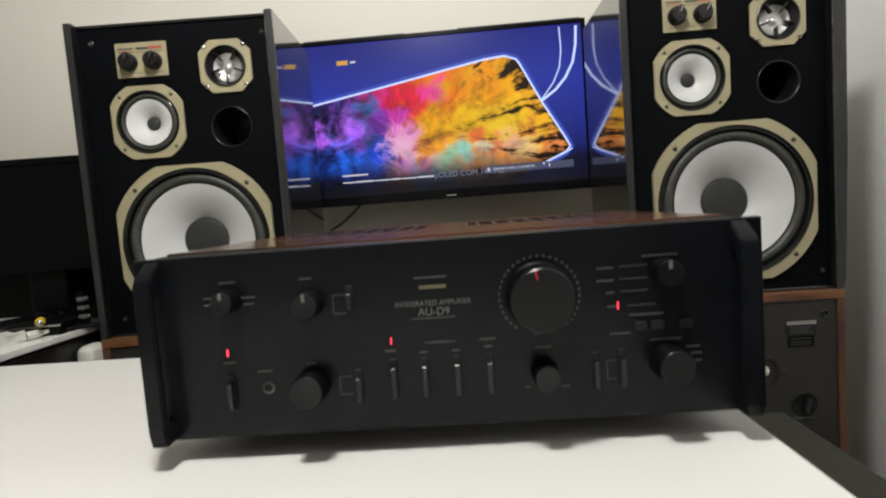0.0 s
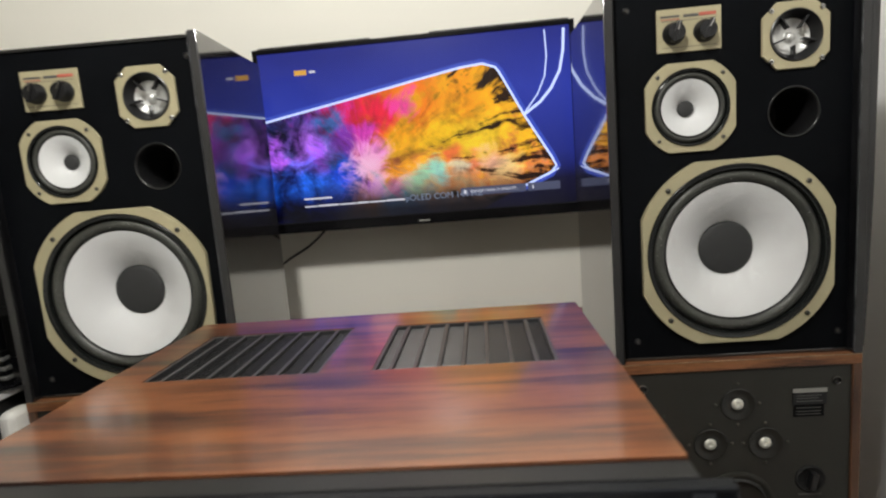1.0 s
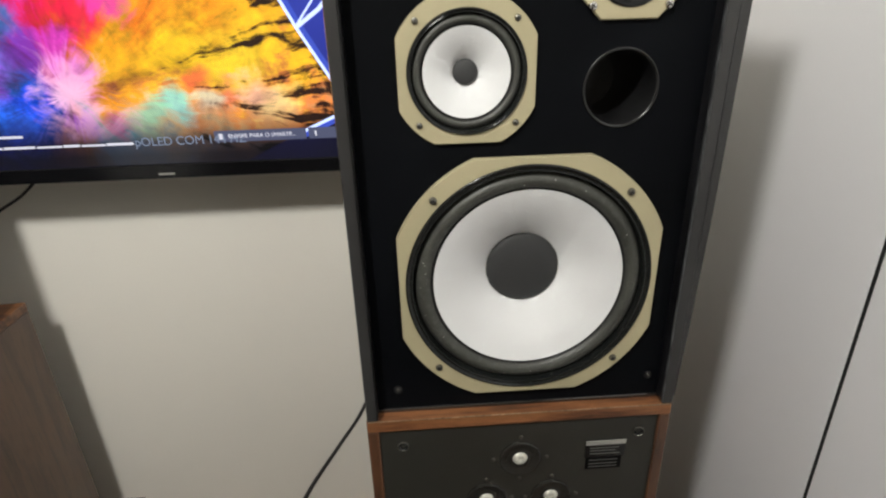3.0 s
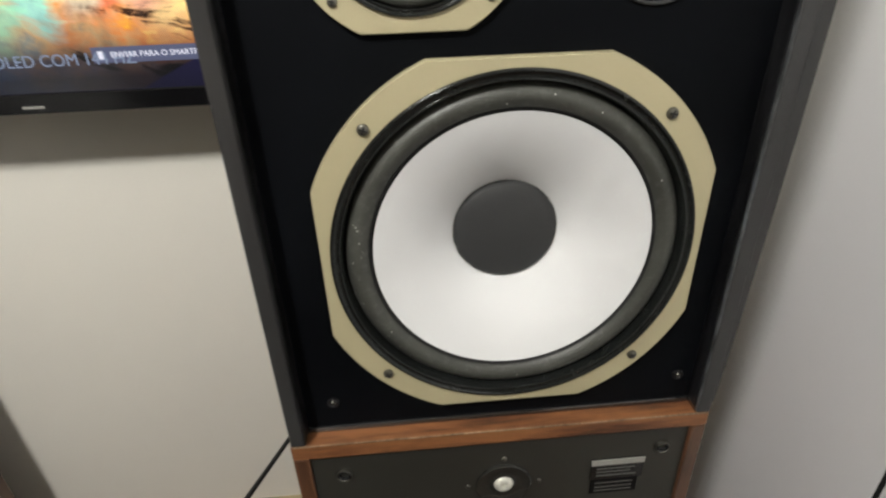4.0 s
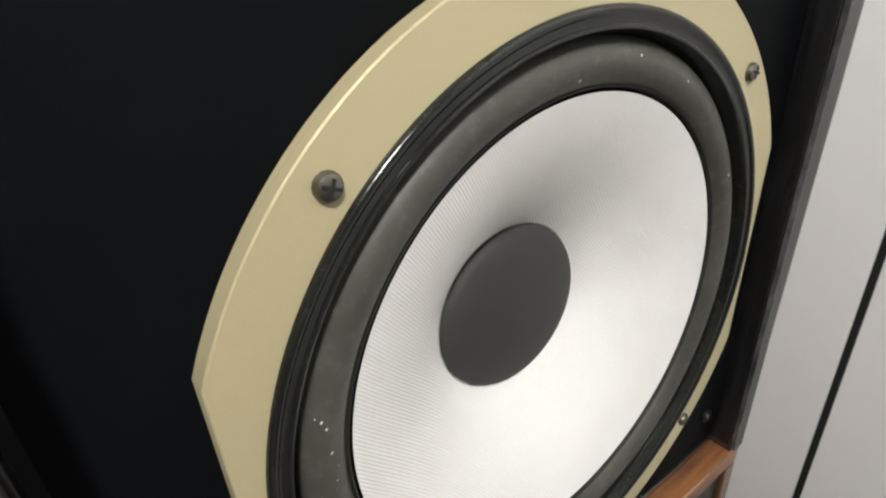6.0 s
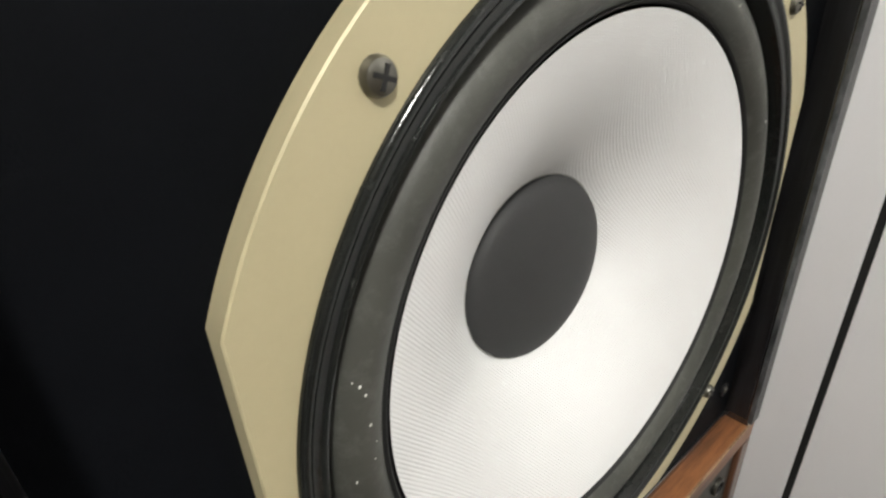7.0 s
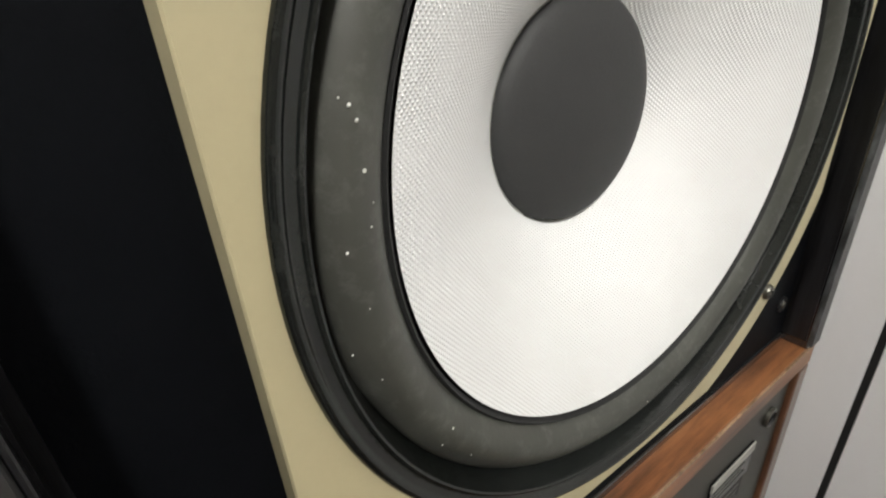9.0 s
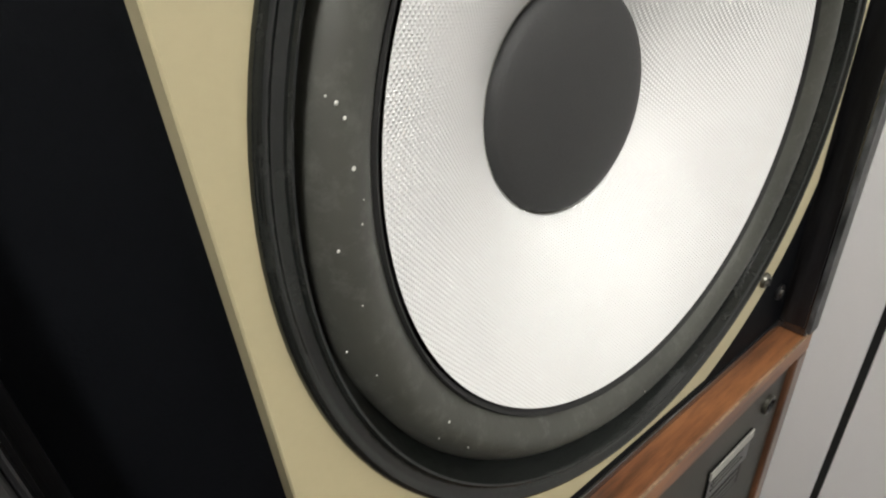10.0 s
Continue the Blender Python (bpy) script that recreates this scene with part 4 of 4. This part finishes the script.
part("lettering_bar", rect(-0.208, -0.194, 1.312, 1.317, TY + 0.0012), M_UITEXT, screen, smooth=0)


# ---------------------------------------------------------------- amplifier
amp = thing("amplifier", "black stereo amplifier in a rosewood case on the white table", "amplifier", pose(0, 0, 0))
AZ0, AZ1, AF = 0.7705, 0.912, 0.420
part("faceplate", box(-0.1925, 0.266, AF, AF + 0.009, AZ0, AZ1 - 0.002, 0.0012), M_AMPFACE, amp, "black brushed metal faceplate")
part("front_trim", box(-0.180, 0.252, AF + 0.009, AF + 0.026, AZ0 + 0.004, AZ1 - 0.0015, 0.001), M_BLACK, amp)
VENTS = ((-0.142, 0.012), (0.056, 0.208))
VY0, VY1 = 0.594, 0.722
top_holes = [[(x0, VY0), (x1, VY0), (x1, VY1), (x0, VY1)] for x0, x1 in VENTS]
case_top = plate([(-0.180, AF + 0.026), (0.252, AF + 0.026), (0.252, 0.774), (-0.180, 0.774)], top_holes, 0.0, 0.011)
for v in case_top.verts:
    v.co = Vector((v.co.x, v.co.z, AZ1 - 0.011 + v.co.y))
part("case_top", case_top, M_ROSE, amp, "streaked reddish rosewood top", smooth=25)
for x0, x1 in ((-0.180, -0.168), (0.240, 0.252)):
    part("case_side", box(x0, x1, AF + 0.0265, 0.774, AZ0 + 0.004, AZ1 - 0.0115, 0.001), M_WALNUT, amp, "dark veneered side")
part("case_back", box(-0.168, 0.240, 0.758, 0.770, AZ0 + 0.004, AZ1 - 0.0115), M_BLACK, amp)
part("case_bottom", box(-0.168, 0.240, AF + 0.0265, 0.757, AZ0 + 0.004, AZ0 + 0.010), M_BLACK, amp)
for x0, x1 in VENTS:
    g = new("vent_grille")
    g.parent = amp
    tagged(g, "black slotted metal vent grille")
    part("well", box(x0 + 0.001, x1 - 0.001, VY0 + 0.001, VY1 - 0.001, AZ1 - 0.030, AZ1 - 0.020), M_MATTE, g)
    part("grille_frame", plate([(x0, VY0), (x1, VY0), (x1, VY1), (x0, VY1)], [[(x0 + 0.003, VY0 + 0.003), (x1 - 0.003, VY0 + 0.003), (x1 - 0.003, VY1 - 0.003), (x0 + 0.003, VY1 - 0.003)]], 0.0, 0.004), M_RIB, g, at=Matrix(((1, 0, 0, 0), (0, 0, 1, 0), (0, 1, 0, AZ1 - 0.0048), (0, 0, 0, 1))))
    slat = finish(box(x0 + 0.003, x1 - 0.003, -0.0010, 0.0010, -0.004, 0.0, 0.0003, 1), "slat", M_SLAT)
    for k in range(26):
        part("slat", slat, M_SLAT, g, at=pose(0, VY0 + 0.0045 + k * (VY1 - VY0 - 0.009) / 25, AZ1 - 0.0042))
    rib = finish(box(-0.0017, 0.0017, VY0 + 0.003, VY1 - 0.003, -0.003, 0.0006, 0.0003, 1), "rib", M_RIB)
    for k in range(7):
        part("rib", rib, M_RIB, g, at=pose(x0 + (k + 0.75) * (x1 - x0) / 7.6, 0, AZ1 - 0.0016))
for x in (-0.14, 0.195):
    for y in (0.500, 0.72):
        part("foot", lathe([(0.0, 0), (0.015, 0), (0.0165, 0.003), (0.015, 0.0217), (0, 0.0217)], 32), M_BLACK, amp, "round rubber foot", at=pose(x, y, T_TOP, 90, 0, 0) @ Matrix.Scale(-1, 4, (0, 0, 1)))
# carrying handles
for sx, hx in ((-1, -0.1770), (1, 0.2490)):
    h = new("handle")
    h.parent = amp
    tagged(h, "angular black rack handle")
    bm = bmesh.new()
    prof = [(AF - 0.0005, AZ1 - 0.004), (AF - 0.014, AZ1 - 0.013), (AF - 0.0185, AZ1 - 0.021), (AF - 0.0185, AZ0 + 0.012), (AF - 0.016, AZ0 + 0.002), (AF - 0.0005, AZ0 + 0.002),
            (AF - 0.0005, AZ0 + 0.014), (AF - 0.010, AZ0 + 0.018), (AF - 0.012, AZ0 + 0.024), (AF - 0.012, AZ1 - 0.034), (AF - 0.009, AZ1 - 0.027), (AF - 0.0005, AZ1 - 0.018)]
    a = [bm.verts.new((hx - 0.0065, y, z)) for y, z in prof]
    c = [bm.verts.new((hx + 0.0065, y, z)) for y, z in prof]
    n = len(prof)
    for i in range(n):
        bm.faces.new((a[i], a[(i + 1) % n], c[(i + 1) % n], c[i]))
    bm.faces.new(a)
    bm.faces.new(c)
    bmesh.ops.recalc_face_normals(bm, faces=bm.faces[:])
    bmesh.ops.bevel(bm, geom=[e for e in bm.edges if abs(e.verts[0].co.x - e.verts[1].co.x) < 1e-6], offset=0.0012, segments=2, affect="EDGES")
    part("bar", bm, M_AMPFACE, h, smooth=30)


def amp_knob(x, z, r, depth, label, angle=0.0):
    k = part("knob", lathe([(r * 1.04, 0.0), (r * 1.04, -0.002), (r, -0.003), (r * 0.965, -depth * 0.93), (r * 0.94, -depth * 0.96)], 48), M_DARK, amp, label, at=pose(x, AF, z, 0, angle, 0), smooth=40)
    part("knob_face", lathe([(r * 0.94, -depth * 0.96), (r * 0.90, -depth), (r * 0.3, -depth * 0.985), (0, -depth * 0.985)], 48), M_KNOB, k, "satin knob face", smooth=40)
    return k


def amp_bar(x, z, w, h=0.0016, m=None):
    part("lettering_bar", box(x - w / 2, x + w / 2, AF - 0.0005, AF + 0.001, z - h / 2, z + h / 2), m or M_DIMPRINT, amp, smooth=0)


vol = amp_knob(0.1075, 0.8640, 0.0238, 0.022, "large black volume knob", -12)
part("pointer", box(-0.0006, 0.0006, -0.0225, -0.0214, 0.0150, 0.0218), M_REDLINE, vol, "red pointer line", smooth=0)
tick = finish(box(-0.0011, 0.0011, -0.0005, 0.001, 0.0282, 0.0296), "tick", M_DIMPRINT, 0)
for k in range(31):
    part("tick", tick, M_DIMPRINT, amp, at=pose(0.1075, AF, 0.8640, 0, -140 + k * 280 / 30, 0))
for x, z, r, n in ((-0.121, 0.8755, 0.0085, "black tone knob"), (-0.061, 0.8695, 0.0100, "black tone knob"), (0.196, 0.876, 0.0095, "black selector knob")):
    k = amp_knob(x, z, r, 0.016, n)
    part("pointer", box(-0.0012, 0.0012, -0.0166, -0.0150, r * 0.35, r * 0.92), M_FACEPRINT, k, "pale pointer line", smooth=0)
for x, z, r, n in ((-0.064, 0.808, 0.0125, "black balance knob"), (0.108, 0.808, 0.0095, "black mode knob"), (0.197, 0.810, 0.0130, "black tape knob")):
    amp_knob(x, z, r, 0.020, n)
for x, z in ((-0.1268, 0.836), (-0.0030, 0.8375), (0.1632, 0.853)):
    part("indicator", box(x - 0.0004, x + 0.0004, AF - 0.0008, AF + 0.001, z - 0.0026, z + 0.0026), M_RED, amp, "glowing red indicator", smooth=0)
part("headphone_socket", lathe([(0.0045, 0), (0.0045, -0.0015), (0.0034, -0.002), (0.003, 0.004), (0, 0.004)], 24), M_SCREW, amp, "headphone socket", at=pose(-0.0975, AF, 0.808))
for x, z0, z1 in ((-0.126, 0.792, 0.820), (-0.0025, 0.794, 0.824), (0.0205, 0.794, 0.824), (0.0445, 0.794, 0.824), (0.0685, 0.794, 0.824), (-0.029, 0.792, 0.818), (0.145, 0.793, 0.820), (0.164, 0.793, 0.821), (-0.031, 0.862, 0.881)):
    s = part("switch", box(x - 0.0028, x + 0.0028, AF - 0.0012, AF + 0.001, z0, z1, 0.0006, 1), M_MATTE, amp, "black push switch in a slot")
    part("cap", box(x - 0.002, x + 0.002, AF - 0.0065, AF - 0.0011, z0 + 0.0015, z1 - 0.006, 0.0006, 1), M_BLACK, s)
for x in (0.178, 0.190, 0.210):
    part("switch", box(x - 0.0042, x + 0.0042, AF - 0.004, AF + 0.001, 0.8345, 0.8405, 0.0006, 1), M_BLACK, amp)
amp_bar(0.0295, 0.8828, 0.024, 0.0007, M_FACEPRINT)
amp_bar(0.0305, 0.8757, 0.020, 0.0024, M_GOLDPRINT)
amp_bar(0.0295, 0.8527, 0.033, 0.0007, M_DIMPRINT)
part("lettering", lettering("INTEGRATED AMPLIFIER", 0.0052, M_FACEPRINT, 0.0002), M_FACEPRINT, amp, at=pose(0.030, AF - 0.0003, 0.8637), smooth=0)
part("lettering", lettering("AU-D9", 0.0080, M_FACEPRINT, 0.0002), M_FACEPRINT, amp, at=pose(0.0303, AF - 0.0003, 0.8572), smooth=0)
for x, z, w in ((-0.122, 0.889, 0.013), (-0.063, 0.888, 0.010), (-0.126, 0.8285, 0.010), (-0.100, 0.8205, 0.011), (-0.064, 0.8245, 0.008), (-0.004, 0.8300, 0.008), (0.0205, 0.8275, 0.006),
                (0.0445, 0.8275, 0.006), (0.0325, 0.8345, 0.014), (0.068, 0.8345, 0.012), (0.068, 0.8290, 0.006), (0.108, 0.8365, 0.012), (0.108, 0.826, 0.012), (0.095, 0.797, 0.004), (0.123, 0.796, 0.006),
                (0.164, 0.8325, 0.015), (0.194, 0.8875, 0.025), (0.183, 0.8455, 0.024), (0.196, 0.8265, 0.022), (0.215, 0.820, 0.010), (0.217, 0.815, 0.008), (0.218, 0.8095, 0.005),
                (0.155, 0.8805, 0.012), (0.155, 0.8715, 0.012), (0.158, 0.8625, 0.006), (0.159, 0.8525, 0.007), (-0.136, 0.878, 0.010), (-0.107, 0.877, 0.011), (-0.137, 0.873, 0.008), (-0.107, 0.872, 0.008)):
    amp_bar(x, z, w, 0.0012)
for z, x0 in ((0.8810, 0.165), (0.8720, 0.165), (0.8630, 0.165), (0.8525, 0.170)):
    amp_bar(x0 + 0.010, z, 0.020, 0.0006)


def bracket(x0, x1, z0, z1):
    for b in ((x0, x1, z1 - 0.0006, z1), (x0, x1, z0, z0 + 0.0006), (x0, x0 + 0.0006, z0, z1)):
        part("printed_line", box(b[0], b[1], AF - 0.0005, AF + 0.001, b[2], b[3]), M_DIMPRINT, amp, smooth=0)


bracket(-0.044, -0.034, 0.860, 0.8745)
bracket(-0.044, -0.034, 0.799, 0.813)
bracket(0.153, 0.160, 0.799, 0.813)
for b in ((0.0205, 0.0265, 0.8342), (0.0385, 0.0445, 0.8342)):
    part("printed_line", box(b[0], b[1], AF - 0.0005, AF + 0.001, b[2], b[2] + 0.0006), M_DIMPRINT, amp, smooth=0)

# ---------------------------------------------------------------- behind and beside the table
case = thing("equipment_case", "dark grey equipment case standing on the floor beside the table", "case", pose(0.385, 0.70, 0))
part("body", box(-0.10, 0.10, -0.28, 0.09, 0.0, 0.612, 0.006), M_GREYPANEL, case)
part("front_panel", box(-0.096, 0.096, -0.292, -0.281, 0.01, 0.602, 0.004), M_BLACK, case)
router = thing("upright_adapter", "slim black adapter standing upright behind the amplifier", "adapter", pose(0.283, 0.762, 0.612))
part("body", box(-0.008, 0.010, -0.012, 0.024, 0.0, 0.131, 0.003), M_BLACK, router)
part("side_strip", box(-0.0185, -0.0085, -0.010, 0.020, 0.0, 0.118, 0.002), M_GREYPANEL, router)
solid("speaker_cable", pipe([(0.205, 0.770, 0.80), (0.225, 0.785, 0.752), (0.238, 0.85, 0.685), (0.241, 0.93, 0.631), (0.250, 1.03, 0.586), (0.261, 1.11, 0.565), (0.286, 1.21, 0.544), (0.313, 1.29, 0.539), (0.337, 1.38, 0.549), (0.357, 1.44, 0.573), (0.40, 1.475, 0.62)], 0.0032), M_BLACK, "thin black cable running to the loudspeaker", "cable")
solid("television_cable", pipe([(-0.20, 1.462, 0.99), (-0.235, 1.475, 0.95), (-0.285, 1.49, 0.912), (-0.36, 1.503, 0.87), (-0.44, 1.507, 0.80), (-0.47, 1.508, 0.60)], 0.0028), M_BLACK, "thin black cable hanging below the television", "cable")

# ---------------------------------------------------------------- side desk with a monitor
desk = thing("side_desk", "pale side desk with a dark front beside the loudspeaker", "desk", pose(-1.02, 1.06, 0))
part("desktop", box(-0.40, 0.335, -0.24, 0.40, 0.744, 0.756, 0.002), M_TABLE, desk)
part("side_panel", box(0.30, 0.325, -0.22, 0.38, 0.0, 0.737, 0.002), M_BLACK, desk)
part("side_panel", box(-0.39, -0.365, -0.22, 0.38, 0.0, 0.737, 0.002), M_BLACK, desk)
part("back_panel", box(-0.36, 0.295, 0.35, 0.37, 0.05, 0.737), M_BLACK, desk)
monitor = thing("monitor", "black computer monitor switched off on the side desk", "monitor", pose(-0.95, 1.13, 0.756, 0, 0, 4))
part("shell", box(-0.31, 0.268, 0.0, 0.03, 0.105, 0.346, 0.006), M_DARK, monitor)
part("bezel_frame", plate([(-0.31, 0.105), (0.268, 0.105), (0.268, 0.346), (-0.31, 0.346)], [[(-0.295, 0.123), (0.253, 0.123), (0.253, 0.332), (-0.295, 0.332)]], 0.004, -0.004, 0.001), M_DARK, monitor, smooth=20)
part("screen", box(-0.297, 0.255, -0.001, 0.002, 0.121, 0.334), M_DARK, monitor, "dark switched-off screen")
part("neck", box(0.05, 0.13, 0.012, 0.03, 0.012, 0.13, 0.006), M_DARK, monitor)
part("base", lathe([(0, 0), (0.13, 0), (0.132, 0.006), (0.11, 0.014), (0.0, 0.020)], 48), M_TVBEZEL, monitor, "glossy round black base", at=pose(0.14, -0.09, 0, 90, 0, 0) @ Matrix.Scale(-1, 4, (0, 0, 1)))
unit = thing("component_box", "low black component with a thin bright edge behind the monitor stand", "component", pose(-0.95, 1.20, 0.756, 0, 0, 2))
part("body", box(-0.30, 0.255, 0.0, 0.12, 0.0, 0.115, 0.004), M_DARK, unit)
part("front_edge", box(-0.30, 0.255, -0.002, -0.0002, 0.094, 0.0955), M_FLANGE, unit)


def plug(x, y, z, rz, material, label):
    p = thing("phono_plug", label, "plug", pose(x, y, z, 0, 0, rz))
    part("sleeve", lathe([(0.0, 0), (0.006, 0), (0.0075, 0.003), (0.0075, 0.02), (0.005, 0.024), (0.0035, 0.036), (0, 0.036)], 20), material, p)
    part("tip", lathe([(0.0, -0.014), (0.0025, -0.0135), (0.003, -0.006), (0.0055, -0.005), (0.0055, 0)], 20), M_STEEL, p)
    part("lead", pipe([(0, 0.035, 0), (0.01, 0.06, -0.001), (0.03, 0.10, -0.002), (0.02, 0.15, -0.003)], 0.0018, 8), M_BLACK, p)


plug(-0.706, 0.932, 0.7845, 35, M_YELLOW, "yellow phono plug on the side desk")
plug(-0.722, 0.918, 0.7645, -20, M_WHITEP, "white phono plug on the side desk")
tray = thing("device_box", "small black device with bright edges on the side desk", "device", pose(-0.74, 0.965, 0.756, 0, 0, 12))
part("body", box(-0.05, 0.05, -0.02, 0.05, 0.0, 0.021, 0.003), M_DARK, tray)
part("trim", box(-0.05, 0.05, -0.022, -0.0202, 0.017, 0.0195), M_STEEL, tray, "bright metal trim")
paper = thing("packet", "crumpled white packet on the side desk", "packet", pose(-0.755, 0.88, 0.756))
pk = box(-0.04, 0.035, -0.03, 0.03, 0.0, 0.018)
bmesh.ops.subdivide_edges(pk, edges=pk.edges[:], cuts=4, use_grid_fill=True)
for v in pk.verts:
    if v.co.z > 0.001:
        v.co += 0.006 * noise.noise_vector(v.co * 60)
part("wrap", pk, M_WHITEP, paper)
adaptor = thing("wall_adapter", "white plug adapter with dark bands beside the loudspeaker", "adapter", pose(-0.690, 1.02, 0.756))
for k in range(4):
    part("body", box(-0.007, 0.007, -0.008, 0.008, k * 0.017, k * 0.017 + 0.008, 0.002), M_DULLW, adaptor)
    part("band", box(-0.006, 0.006, -0.007, 0.007, k * 0.017 + 0.008, k * 0.017 + 0.017), M_DARK, adaptor)
outlet = thing("plug_box", "white rounded plug box on the dark side of the desk", "plug", pose(-0.695, 1.012, 0.672))
part("body", box(0.0005, 0.034, -0.028, 0.028, -0.055, 0.052, 0.016, 4), M_WHITEP, outlet)
part("lead", pipe([(0.018, 0.0, -0.054), (0.019, 0.004, -0.11), (0.014, 0.02, -0.20), (0.016, 0.03, -0.32)], 0.003, 8), M_WHITEP, outlet)
